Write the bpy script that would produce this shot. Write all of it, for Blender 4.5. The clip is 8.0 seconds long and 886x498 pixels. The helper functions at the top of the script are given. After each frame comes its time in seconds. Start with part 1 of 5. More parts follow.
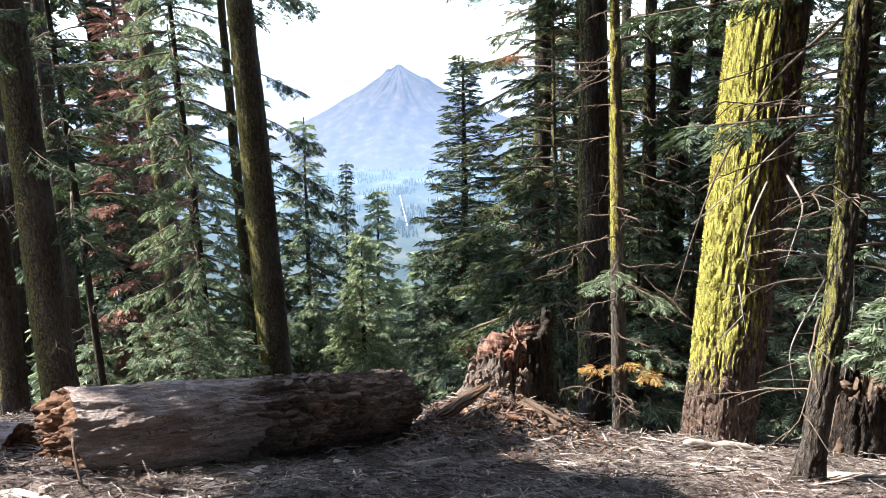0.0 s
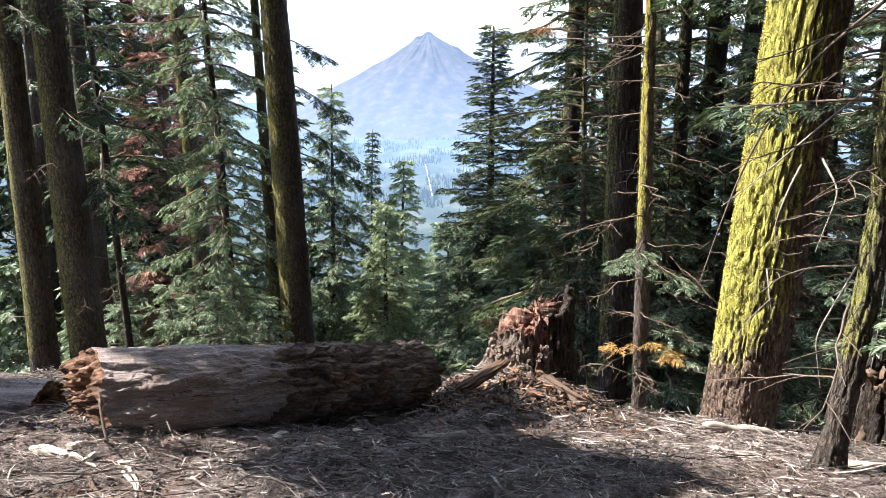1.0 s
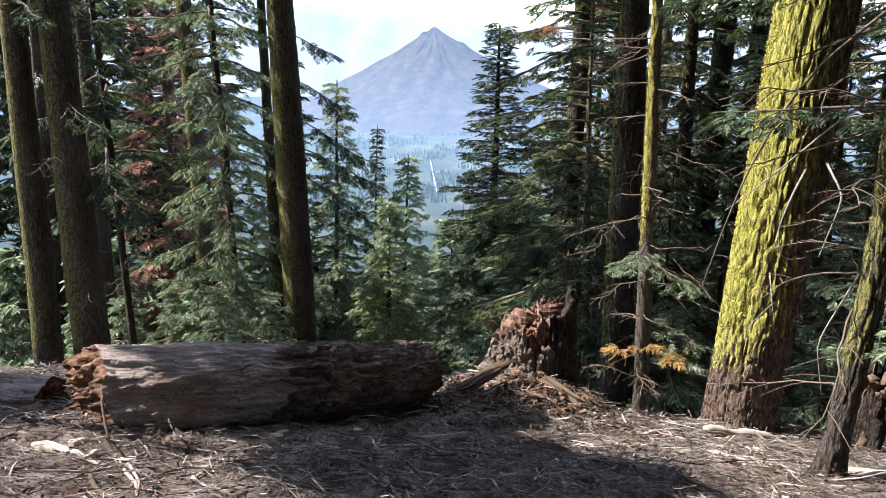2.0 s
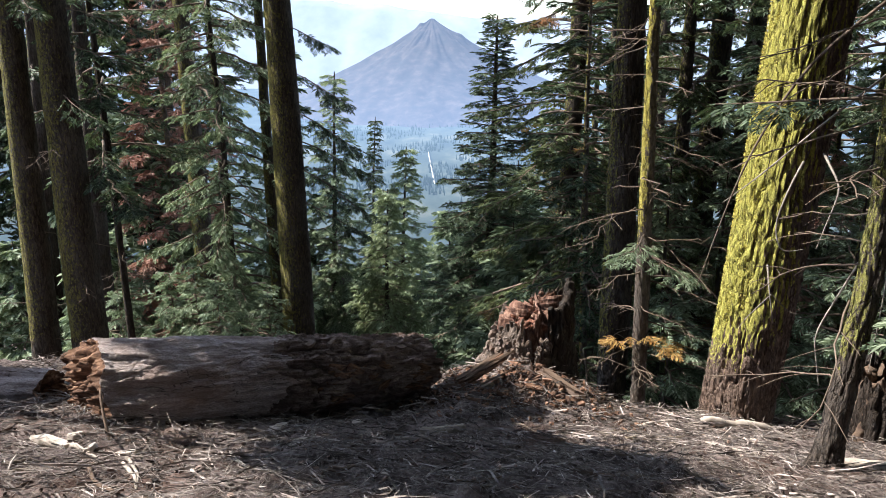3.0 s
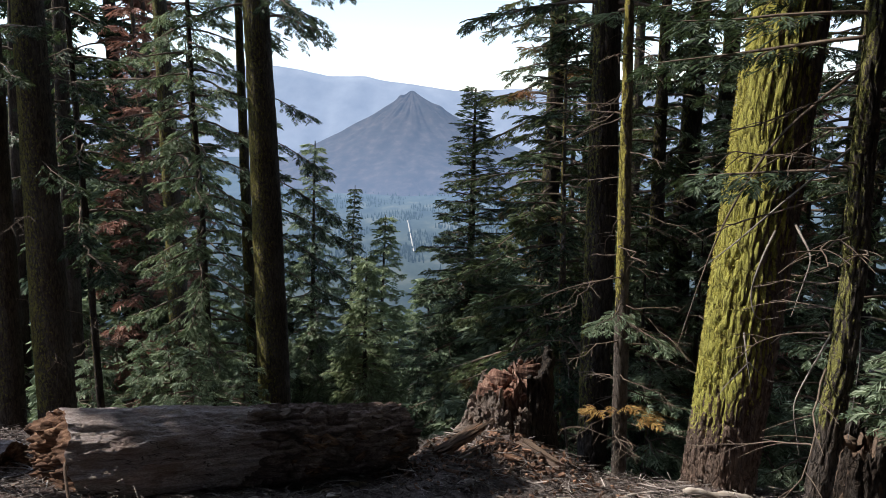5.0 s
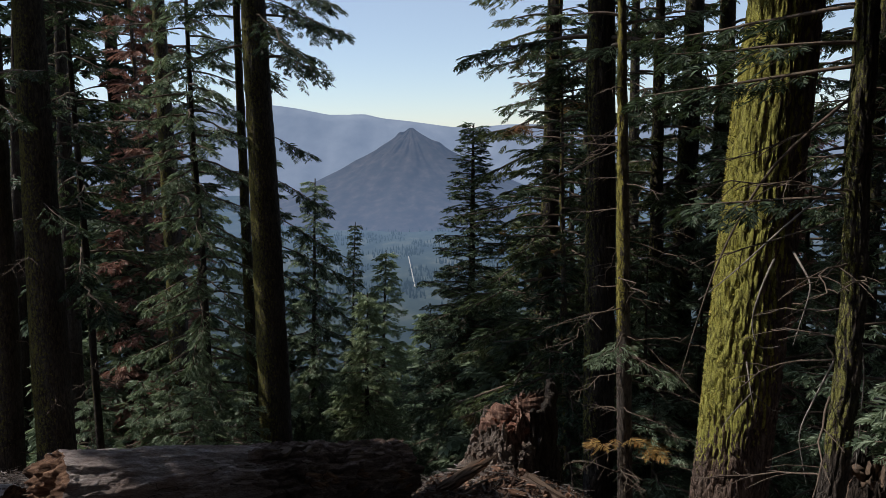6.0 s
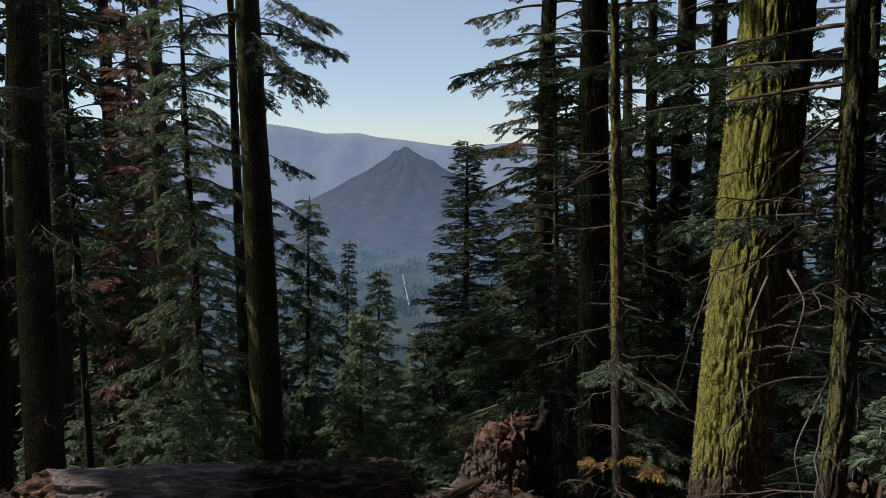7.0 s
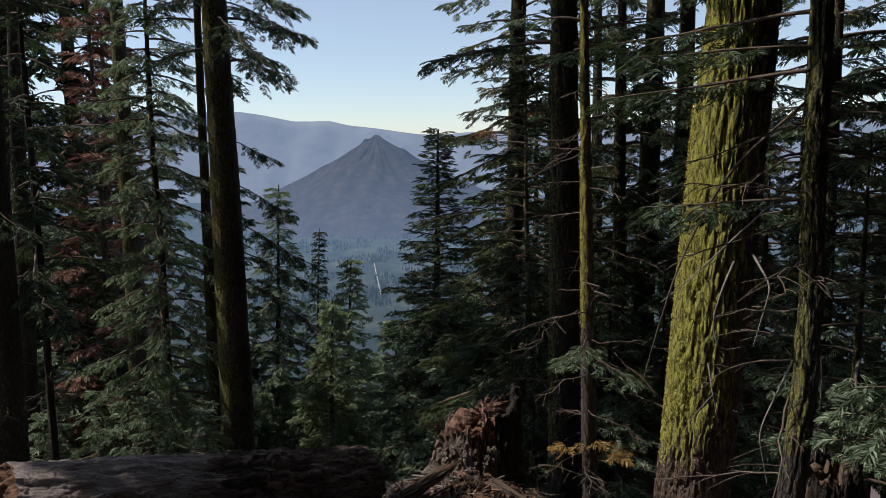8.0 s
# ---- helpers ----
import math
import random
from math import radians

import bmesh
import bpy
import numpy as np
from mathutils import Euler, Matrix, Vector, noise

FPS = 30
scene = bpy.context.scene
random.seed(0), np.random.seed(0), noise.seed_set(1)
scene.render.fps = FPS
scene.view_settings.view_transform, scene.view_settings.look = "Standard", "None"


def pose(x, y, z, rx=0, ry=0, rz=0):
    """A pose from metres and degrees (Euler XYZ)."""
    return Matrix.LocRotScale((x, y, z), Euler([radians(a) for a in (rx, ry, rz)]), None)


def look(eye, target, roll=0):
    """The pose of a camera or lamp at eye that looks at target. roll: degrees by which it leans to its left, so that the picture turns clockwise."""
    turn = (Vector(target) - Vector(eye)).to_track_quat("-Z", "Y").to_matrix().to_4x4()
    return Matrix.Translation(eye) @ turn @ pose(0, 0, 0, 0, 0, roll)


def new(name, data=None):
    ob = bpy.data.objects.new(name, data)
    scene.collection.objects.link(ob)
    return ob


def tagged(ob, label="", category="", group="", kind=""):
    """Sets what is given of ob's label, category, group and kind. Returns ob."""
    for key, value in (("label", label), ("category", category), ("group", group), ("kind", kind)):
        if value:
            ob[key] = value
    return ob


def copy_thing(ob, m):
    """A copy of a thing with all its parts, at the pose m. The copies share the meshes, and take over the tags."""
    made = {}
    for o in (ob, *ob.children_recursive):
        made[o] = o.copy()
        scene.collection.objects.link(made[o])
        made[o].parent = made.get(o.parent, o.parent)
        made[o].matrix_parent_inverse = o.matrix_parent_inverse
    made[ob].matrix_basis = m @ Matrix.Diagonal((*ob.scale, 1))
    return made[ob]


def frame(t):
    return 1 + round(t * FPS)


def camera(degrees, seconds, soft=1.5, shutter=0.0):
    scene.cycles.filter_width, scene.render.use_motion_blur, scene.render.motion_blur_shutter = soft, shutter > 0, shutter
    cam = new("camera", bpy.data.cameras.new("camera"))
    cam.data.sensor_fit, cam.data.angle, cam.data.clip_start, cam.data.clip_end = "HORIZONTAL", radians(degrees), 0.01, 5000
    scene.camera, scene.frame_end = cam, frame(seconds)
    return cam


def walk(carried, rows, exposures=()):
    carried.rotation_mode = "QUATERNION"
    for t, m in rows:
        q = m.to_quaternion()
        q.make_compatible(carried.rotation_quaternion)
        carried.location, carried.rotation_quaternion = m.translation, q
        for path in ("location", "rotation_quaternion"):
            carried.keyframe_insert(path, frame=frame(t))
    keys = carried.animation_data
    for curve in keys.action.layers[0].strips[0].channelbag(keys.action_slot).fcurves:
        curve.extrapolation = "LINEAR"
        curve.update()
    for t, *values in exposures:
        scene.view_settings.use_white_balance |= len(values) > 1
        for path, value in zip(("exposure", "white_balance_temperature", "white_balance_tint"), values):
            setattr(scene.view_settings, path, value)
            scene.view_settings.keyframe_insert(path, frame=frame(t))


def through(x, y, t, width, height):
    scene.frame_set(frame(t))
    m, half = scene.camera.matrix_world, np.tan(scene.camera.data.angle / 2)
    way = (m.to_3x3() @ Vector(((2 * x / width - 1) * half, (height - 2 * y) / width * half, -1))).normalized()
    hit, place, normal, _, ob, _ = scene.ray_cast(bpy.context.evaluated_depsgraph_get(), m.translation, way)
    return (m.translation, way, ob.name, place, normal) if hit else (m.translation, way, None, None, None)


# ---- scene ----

# ---------- camera ----------
cam = camera(62.4, 8.0, soft=0.5)
PATH = [
    (0.0, (-0.042, 0.012, 1.401), (-0.019, 1.954, 0.922), -2.5),
    (0.5, (-0.054, 0.005, 1.403), (-0.048, 1.951, 0.943), -2.3),
    (1.0, (-0.049, 0.037, 1.428), (-0.093, 1.958, 0.873), -1.2),
    (1.5, (-0.039, 0.045, 1.461), (-0.096, 1.963, 0.900), -0.6),
    (3.0, (-0.037, 0.050, 1.479), (-0.086, 1.962, 0.892), -0.7),
    (3.5, (-0.029, 0.041, 1.479), (-0.073, 1.950, 0.883), -0.2),
    (4.0, (-0.035, 0.054, 1.477), (-0.057, 1.972, 0.910), 0.1),
    (4.5, (-0.025, 0.052, 1.478), (-0.020, 1.993, 0.996), 0.1),
    (5.0, (-0.031, 0.051, 1.476), (-0.022, 2.008, 1.068), -0.1),
    (6.5, (-0.010, 0.029, 1.459), (-0.002, 2.009, 1.177), -1.4),
    (7.0, (-0.012, 0.049, 1.449), (0.012, 2.032, 1.185), -1.0),
    (7.5, (0.004, 0.089, 1.434), (0.085, 2.067, 1.151), -0.8),
    (8.0, (0.004, 0.078, 1.426), (0.105, 2.053, 1.130), -0.9),
]
walk(cam, [(t, look(eye, target, roll)) for t, eye, target, roll in PATH], exposures=[(0.0, 1.97, 6500, 10), (0.5, 1.68, 6500, 10), (1.0, 1.98, 6500, 10), (1.5, 1.82, 6500, 10), (3.5, 1.42, 6500, 10), (4.0, 1.27, 6500, 10), (4.5, 0.86, 6500, 10), (5.0, 0.54, 6500, 10), (6.5, -0.55, 6400, 10), (7.0, -0.52, 6400, 10), (8.0, -0.32, 6500, 10)])

# ---------- light ----------
SUN_AZIMUTH, SUN_ELEVATION = -82.0, 50.0   # degrees from +y towards +x, and above the horizon
world = bpy.data.worlds.new("sky")
scene.world = world
world.use_nodes = True
wn = world.node_tree.nodes
sky = wn.new("ShaderNodeTexSky")
sky.sky_type, sky.sun_disc = "NISHITA", False
sky.sun_elevation, sky.sun_rotation = radians(SUN_ELEVATION), radians(SUN_AZIMUTH)
sky.altitude, sky.air_density, sky.dust_density, sky.ozone_density = 1500, 0.95, 0.6, 3.0
haze = wn.new("ShaderNodeMix")                 # thin white summer haze, the same all over the sky
haze.data_type, haze.blend_type = "RGBA", "ADD"
haze.inputs[0].default_value, haze.inputs[7].default_value = 1.0, (2.4, 2.5, 2.5, 1)
world.node_tree.links.new(sky.outputs[0], haze.inputs[6])
world.node_tree.links.new(haze.outputs[2], wn["Background"].inputs[0])
wn["Background"].inputs[1].default_value = 0.12
sun = new("sun", bpy.data.lights.new("sun", "SUN"))
sun.data.energy, sun.data.angle, sun.data.color = 5.0, radians(0.53), (1.0, 0.94, 0.86)
sa, se = radians(SUN_AZIMUTH), radians(SUN_ELEVATION)
SUN_DIR = Vector((math.sin(sa) * math.cos(se), math.cos(sa) * math.cos(se), math.sin(se)))
sun.matrix_world = look(SUN_DIR * 60, (0, 0, 0))


# ---------- numeric noise and mesh building ----------
def lattice(i, j, k, s):
    h = (i * 374761393 + j * 668265263 + k * 2147483647 + s * 1274126177) & 0xFFFFFFFF
    h = ((h ^ (h >> 13)) * 1274126177) & 0xFFFFFFFF
    return ((h ^ (h >> 16)) & 0xFFFF) / 65535.0


def vnoise(x, y, z, seed=0):
    """Value noise, -1 to 1, of arrays."""
    x, y, z = np.broadcast_arrays(np.asarray(x, float), np.asarray(y, float), np.asarray(z, float))
    i, j, k = (np.floor(a).astype(np.int64) for a in (x, y, z))
    u, v, w = (a - np.floor(a) for a in (x, y, z))
    u, v, w = (a * a * (3 - 2 * a) for a in (u, v, w))
    total = 0
    for a in (0, 1):
        for b in (0, 1):
            for c in (0, 1):
                total = total + lattice(i + a, j + b, k + c, seed) * (u if a else 1 - u) * (v if b else 1 - v) * (w if c else 1 - w)
    return total * 2 - 1


def fbm(x, y, z, octaves=3, seed=0):
    total, amp = 0, 1.0
    for o in range(octaves):
        total = total + amp * vnoise(np.asarray(x) * 2 ** o, np.asarray(y) * 2 ** o, np.asarray(z) * 2 ** o, seed + o)
        amp *= 0.5
    return total


def mesh_of(name, verts, faces, smooth=False):
    """A mesh from an array of places and an array of quads or triangles."""
    verts, faces = np.asarray(verts, np.float32), np.asarray(faces, np.int32)
    n = faces.shape[1]
    me = bpy.data.meshes.new(name)
    me.vertices.add(len(verts))
    me.vertices.foreach_set("co", verts.ravel())
    me.loops.add(faces.size)
    me.loops.foreach_set("vertex_index", faces.ravel())
    me.polygons.add(len(faces))
    me.polygons.foreach_set("loop_start", np.arange(0, faces.size, n, dtype=np.int32))
    me.polygons.foreach_set("loop_total", np.full(len(faces), n, np.int32))
    me.polygons.foreach_set("use_smooth", np.full(len(faces), smooth))
    me.update()
    return me


def part(name, me, material, parent=None, label=""):
    if material is not None and not me.materials:
        me.materials.append(material)
    ob = new(name, me)
    if parent is not None:
        ob.parent = parent
    return tagged(ob, label)


def thing(name, place, label, category, group=""):
    ob = new(name)
    ob.location = place
    ob.empty_display_size = 0.2
    return tagged(ob, label, category, group)


def join(pieces):
    """One set of quads from several."""
    vs, fs, n = [], [], 0
    for v, f in pieces:
        vs.append(v)
        fs.append(np.asarray(f) + n)
        n += len(v)
    return np.concatenate(vs), np.concatenate(fs)


def tube(points, radii, sides, closed=True):
    """Quads round a line of points."""
    p = np.asarray(points, float)
    r = np.asarray(radii, float)
    t = np.gradient(p, axis=0)
    t /= np.linalg.norm(t, axis=1, keepdims=True) + 1e-9
    ref = np.array([0.0, 0.0, 1.0]) if abs(t[:, 2]).mean() < 0.7 else np.array([1.0, 0.0, 0.0])
    a = np.cross(t, ref)
    a /= np.linalg.norm(a, axis=1, keepdims=True) + 1e-9
    b = np.cross(a, t)
    th = np.arange(sides) * 2 * np.pi / sides
    v = p[:, None] + r[:, None, None] * (np.cos(th)[None, :, None] * a[:, None] + np.sin(th)[None, :, None] * b[:, None])
    m = len(p)
    idx = np.arange(m * sides).reshape(m, sides)
    q = np.stack([idx[:-1], np.roll(idx, -1, 1)[:-1], np.roll(idx, -1, 1)[1:], idx[1:]], -1).reshape(-1, 4)
    return v.reshape(-1, 3), q


# ---------- materials ----------
def material(name, rough=0.85, spec=0.3):
    m = bpy.data.materials.new(name)
    m.use_nodes = True
    b = m.node_tree.nodes["Principled BSDF"]
    b.inputs["Roughness"].default_value = rough
    b.inputs["Specular IOR Level"].default_value = spec
    return m, m.node_tree.nodes, m.node_tree.links, b


def noise_node(nodes, links, scale, detail=5, rough=0.6, stretch=(1, 1, 1), space="Object"):
    tc, mp, nz = nodes.new("ShaderNodeTexCoord"), nodes.new("ShaderNodeMapping"), nodes.new("ShaderNodeTexNoise")
    mp.inputs["Scale"].default_value = stretch
    nz.inputs["Scale"].default_value, nz.inputs["Detail"].default_value, nz.inputs["Roughness"].default_value = scale, detail, rough
    links.new(tc.outputs[space], mp.inputs[0])
    links.new(mp.outputs[0], nz.inputs["Vector"])
    return nz.outputs[0]


def ramp(nodes, links, fac, stops):
    r = nodes.new("ShaderNodeValToRGB")
    while len(r.color_ramp.elements) < len(stops):
        r.color_ramp.elements.new(0.5)
    for e, (p, c) in zip(r.color_ramp.elements, stops):
        e.position, e.color = p, (*c, 1) if len(c) == 3 else c
    links.new(fac, r.inputs[0])
    return r.outputs[0]


def mix_colour(nodes, links, fac, a, b, mode="MIX"):
    m = nodes.new("ShaderNodeMix")
    m.data_type, m.blend_type = "RGBA", mode
    for sock, val in ((m.inputs[0], fac), (m.inputs[6], a), (m.inputs[7], b)):
        if isinstance(val, (int, float)):
            sock.default_value = val
        elif isinstance(val, tuple):
            sock.default_value = (*val, 1)
        else:
            links.new(val, sock)
    return m.outputs[2]


def bump(nodes, links, bsdf, height, strength, distance):
    b = nodes.new("ShaderNodeBump")
    b.inputs["Strength"].default_value, b.inputs["Distance"].default_value = strength, distance
    links.new(height, b.inputs["Height"])
    links.new(b.outputs[0], bsdf.inputs["Normal"])


def grey(v):
    return (v, v, v)


def maths(nodes, links, op, a, b=0.0):
    m = nodes.new("ShaderNodeMath")
    m.operation = op
    for sock, val in zip(m.inputs, (a, b)):
        if isinstance(val, (int, float)):
            sock.default_value = val
        else:
            links.new(val, sock)
    return m.outputs[0]


def crackle(n, l, cells, stretch, warp_amount=0.3, edge=0.1):
    """0 in the cracks between plates, 1 on the plates."""
    tc, mp, vo, warp, add = (n.new("ShaderNode" + k) for k in ("TexCoord", "Mapping", "TexVoronoi", "TexNoise", "MixRGB"))
    mp.inputs["Scale"].default_value = stretch
    vo.feature = "DISTANCE_TO_EDGE"
    vo.inputs["Scale"].default_value = cells
    warp.inputs["Scale"].default_value, warp.inputs["Detail"].default_value = cells * 0.8, 4
    add.blend_type = "ADD"
    add.inputs[0].default_value = warp_amount
    l.new(tc.outputs["Object"], mp.inputs[0])
    l.new(mp.outputs[0], warp.inputs["Vector"])
    l.new(mp.outputs[0], add.inputs[1])
    l.new(warp.outputs["Color"], add.inputs[2])
    l.new(add.outputs[0], vo.inputs["Vector"])
    return ramp(n, l, vo.outputs["Distance"], [(0.0, grey(0)), (edge * 0.4, grey(0.6)), (edge * 1.4, grey(1))])


def bark_material(name, dark, light, lichen=0.0, side=(-0.9, -0.3), from_height=1.1, cover=0.5, plates=17.0, tint=(0.34, 0.34, 0.05), spread=0.35):
    """Bark in long plates between dark furrows, with yellow-green wolf lichen over the height that winter snow reaches,
    thicker on the sun side, where it also paints in the lit face.
    """
    m, n, l, b = material(name, 0.92, 0.2)
    grain = noise_node(n, l, 30, 8, 0.75, (1, 1, 0.25))
    patch = noise_node(n, l, 2.5, 4, 0.6, (1, 1, 0.5))
    split = crackle(n, l, plates, (1, 1, 0.24), 0.12, 0.1)
    colour = ramp(n, l, grain, [(0.38, dark), (0.62, light)])
    colour = mix_colour(n, l, ramp(n, l, patch, [(0.4, grey(0)), (0.65, grey(0.5))]), colour, tuple(0.5 * (p + 0.14) for p in light))
    if lichen:
        # lichen weighted towards the sun; the bare dark side paints in the shade
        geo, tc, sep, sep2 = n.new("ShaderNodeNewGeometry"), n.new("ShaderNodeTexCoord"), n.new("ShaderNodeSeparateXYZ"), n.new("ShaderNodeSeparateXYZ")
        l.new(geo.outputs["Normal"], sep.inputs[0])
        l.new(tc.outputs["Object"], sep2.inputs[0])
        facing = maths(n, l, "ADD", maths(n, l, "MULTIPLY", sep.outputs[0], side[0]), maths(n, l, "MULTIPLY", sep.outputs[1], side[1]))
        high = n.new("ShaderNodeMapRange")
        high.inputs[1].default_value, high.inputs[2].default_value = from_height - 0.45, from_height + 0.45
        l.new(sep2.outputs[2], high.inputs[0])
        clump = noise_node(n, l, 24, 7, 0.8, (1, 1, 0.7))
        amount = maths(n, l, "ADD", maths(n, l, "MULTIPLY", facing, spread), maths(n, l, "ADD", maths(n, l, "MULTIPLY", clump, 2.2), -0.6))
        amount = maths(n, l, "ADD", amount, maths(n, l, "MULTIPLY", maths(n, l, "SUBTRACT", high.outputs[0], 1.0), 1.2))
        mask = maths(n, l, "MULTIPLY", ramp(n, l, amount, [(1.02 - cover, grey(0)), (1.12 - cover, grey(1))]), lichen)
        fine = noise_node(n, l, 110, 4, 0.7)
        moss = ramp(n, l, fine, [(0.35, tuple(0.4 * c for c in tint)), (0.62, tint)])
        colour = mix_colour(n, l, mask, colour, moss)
    colour = mix_colour(n, l, split, mix_colour(n, l, 0.35, dark, colour), colour)
    l.new(colour, b.inputs["Base Color"])
    bump(n, l, b, maths(n, l, "ADD", maths(n, l, "MULTIPLY", split, 0.7), maths(n, l, "ADD", grain, maths(n, l, "MULTIPLY", noise_node(n, l, 90, 4), 0.5))), 1.0, 0.035)
    return m


def needle_material(name, dark, light, dry=0.0, dry_colour=(0.24, 0.1, 0.045), through=0.5, glow=(0.2, 0.25, 0.1)):
    """Fir needles: leaf-to-leaf change of green, some light passing through."""
    m, n, l, b = material(name, 0.55, 0.2)
    geo = n.new("ShaderNodeNewGeometry")
    patch = noise_node(n, l, 0.8, 3, 0.6)
    colour = ramp(n, l, geo.outputs["Random Per Island"], [(0.0, dark), (0.6, tuple(0.68 * a + 0.32 * c for a, c in zip(dark, light))), (1.0, light)])
    colour = mix_colour(n, l, ramp(n, l, patch, [(0.4, grey(0)), (0.65, grey(0.5))]), colour, tuple(0.6 * c for c in dark))
    if dry:
        spot = noise_node(n, l, 0.55, 2, 0.5)
        colour = mix_colour(n, l, ramp(n, l, spot, [(0.7 - 0.3 * dry, grey(0)), (0.76 - 0.3 * dry, grey(0.9))]), colour, dry_colour)
    l.new(colour, b.inputs["Base Color"])
    tr, mx = n.new("ShaderNodeBsdfTranslucent"), n.new("ShaderNodeMixShader")
    l.new(mix_colour(n, l, 0.5, colour, glow), tr.inputs[0])
    mx.inputs[0].default_value = through
    l.new(b.outputs[0], mx.inputs[1])
    l.new(tr.outputs[0], mx.inputs[2])
    l.new(mx.outputs[0], n["Material Output"].inputs[0])
    return m


def wood_material(name, stops, scale=6, stretch=(0.12, 1, 1), rough=0.85, relief=0.012, islands=False):
    m, n, l, b = material(name, rough, 0.25)
    grain = noise_node(n, l, scale, 7, 0.65, stretch)
    colour = ramp(n, l, grain, stops)
    stain = noise_node(n, l, 2.2, 4, 0.6)
    colour = mix_colour(n, l, ramp(n, l, stain, [(0.4, grey(0)), (0.7, grey(0.6))]), colour, tuple(0.55 * c for c in stops[0][1]))
    if islands:
        geo = n.new("ShaderNodeNewGeometry")
        colour = mix_colour(n, l, 1.0, colour, ramp(n, l, geo.outputs["Random Per Island"], [(0, grey(0.25)), (0.6, grey(0.7)), (1, grey(1.5))]), "MULTIPLY")
    l.new(colour, b.inputs["Base Color"])
    bump(n, l, b, maths(n, l, "ADD", grain, maths(n, l, "MULTIPLY", noise_node(n, l, 40, 4), 0.3)), 0.9, relief)
    return m


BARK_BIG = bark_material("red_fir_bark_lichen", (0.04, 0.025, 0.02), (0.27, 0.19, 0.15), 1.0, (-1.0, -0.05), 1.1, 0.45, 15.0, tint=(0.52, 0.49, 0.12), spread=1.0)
# two bark copies darkened to put the wood's shade into the trunk colour
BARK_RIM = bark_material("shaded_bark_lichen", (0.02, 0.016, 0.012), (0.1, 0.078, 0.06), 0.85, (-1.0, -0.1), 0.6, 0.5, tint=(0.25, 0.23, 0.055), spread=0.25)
BARK_DARK = bark_material("shade_darkened_bark", (0.015, 0.011, 0.009), (0.07, 0.052, 0.04), 0.5, (-1.0, 0.0), 1.2, 0.25)
BARK_GREY = bark_material("grey_dead_bark", (0.05, 0.04, 0.032), (0.2, 0.165, 0.14), 0.9, (-0.95, 0.0), 0.5, 0.36, tint=(0.36, 0.31, 0.07), spread=0.3)
BARK_SLIM = bark_material("slim_fir_bark_lichen", (0.045, 0.034, 0.027), (0.17, 0.135, 0.11), 1.0, (-0.95, -0.3), 2.5, 0.12, tint=(0.44, 0.38, 0.09), spread=0.75)
BARK_SNAG = bark_material("rough_snag_bark", (0.02, 0.016, 0.013), (0.14, 0.11, 0.09), 0.85, (-0.9, -0.1), 0.7, 0.27, tint=(0.34, 0.33, 0.09), spread=0.45)
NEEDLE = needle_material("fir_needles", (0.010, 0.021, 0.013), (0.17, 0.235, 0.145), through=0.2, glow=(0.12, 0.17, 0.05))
# pale and new-growth needles, brightened to put sunlight into their colour
NEEDLE_PALE = needle_material("sun_pale_fir_needles", (0.035, 0.062, 0.034), (0.45, 0.54, 0.38), through=0.38, glow=(0.3, 0.38, 0.16))
NEEDLE_YOUNG_SUN = needle_material("sun_bright_young_needles", (0.06, 0.09, 0.045), (0.5, 0.58, 0.38), through=0.42, glow=(0.36, 0.43, 0.18))
NEEDLE_MIX = needle_material("fir_needles_with_dry_tufts", (0.014, 0.026, 0.012), (0.2, 0.25, 0.12), 0.3, through=0.3, glow=(0.2, 0.22, 0.06))
NEEDLE_DEAD = needle_material("dead_red_needles", (0.2, 0.09, 0.065), (0.56, 0.36, 0.29), through=0.25, glow=(0.4, 0.2, 0.14))
TWIG = wood_material("twig_wood", [(0.3, (0.07, 0.05, 0.038)), (0.65, (0.2, 0.155, 0.12))], 20, (1, 1, 1), relief=0.003)
GREY_TWIG = wood_material("bare_grey_twig", [(0.3, (0.12, 0.1, 0.085)), (0.65, (0.36, 0.32, 0.28))], 20, (1, 1, 1), relief=0.003)


# ---------- ground ----------
def ground(x, y):
    """Height of the hillside: a bench that falls away beyond the stump, down to the valley."""
    x, y = np.asarray(x, float), np.asarray(y, float)
    z = -0.065 * np.clip(x, -5, 5) - 0.345 * np.clip(y, -40, 8.5) - 0.55 * np.clip(y - 8.5, 0, 640)
    z = z + 0.53 * np.exp(-((x - 0.68) / np.where(x > 0.68, 0.78, 0.98)) ** 2 - ((y - 7.35) / 1.0) ** 2)
    z = z - 0.35 * np.clip(y - 7.3, 0, 2.5) / (1 + np.exp(-np.clip((x - 1.35) / 0.15, -50, 50)))
    near = np.exp(-(np.hypot(x, y - 5) / 25) ** 2)
    z = z + near * (0.07 * fbm(x * 0.9, y * 0.9, 0 * x, 2, 3) + 0.05 * fbm(x * 4, y * 4, 0 * x, 4, 7) + 0.018 * fbm(x * 13, y * 13, 0 * x, 2, 17))
    return z


def spread(lo, hi, step, far):
    mid = np.arange(lo, hi, step)
    out = np.geomspace(0.12, far, 60)
    return np.concatenate([lo - out[::-1], mid, hi - step + out])


gx, gy = spread(-6, 6, 0.055, 4800), spread(1.5, 9.6, 0.05, 4850)
GX, GY = np.meshgrid(gx, gy)
GZ = ground(GX, GY)
gi = np.arange(GX.size).reshape(GX.shape)
gq = np.stack([gi[:-1, :-1], gi[:-1, 1:], gi[1:, 1:], gi[1:, :-1]], -1).reshape(-1, 4)

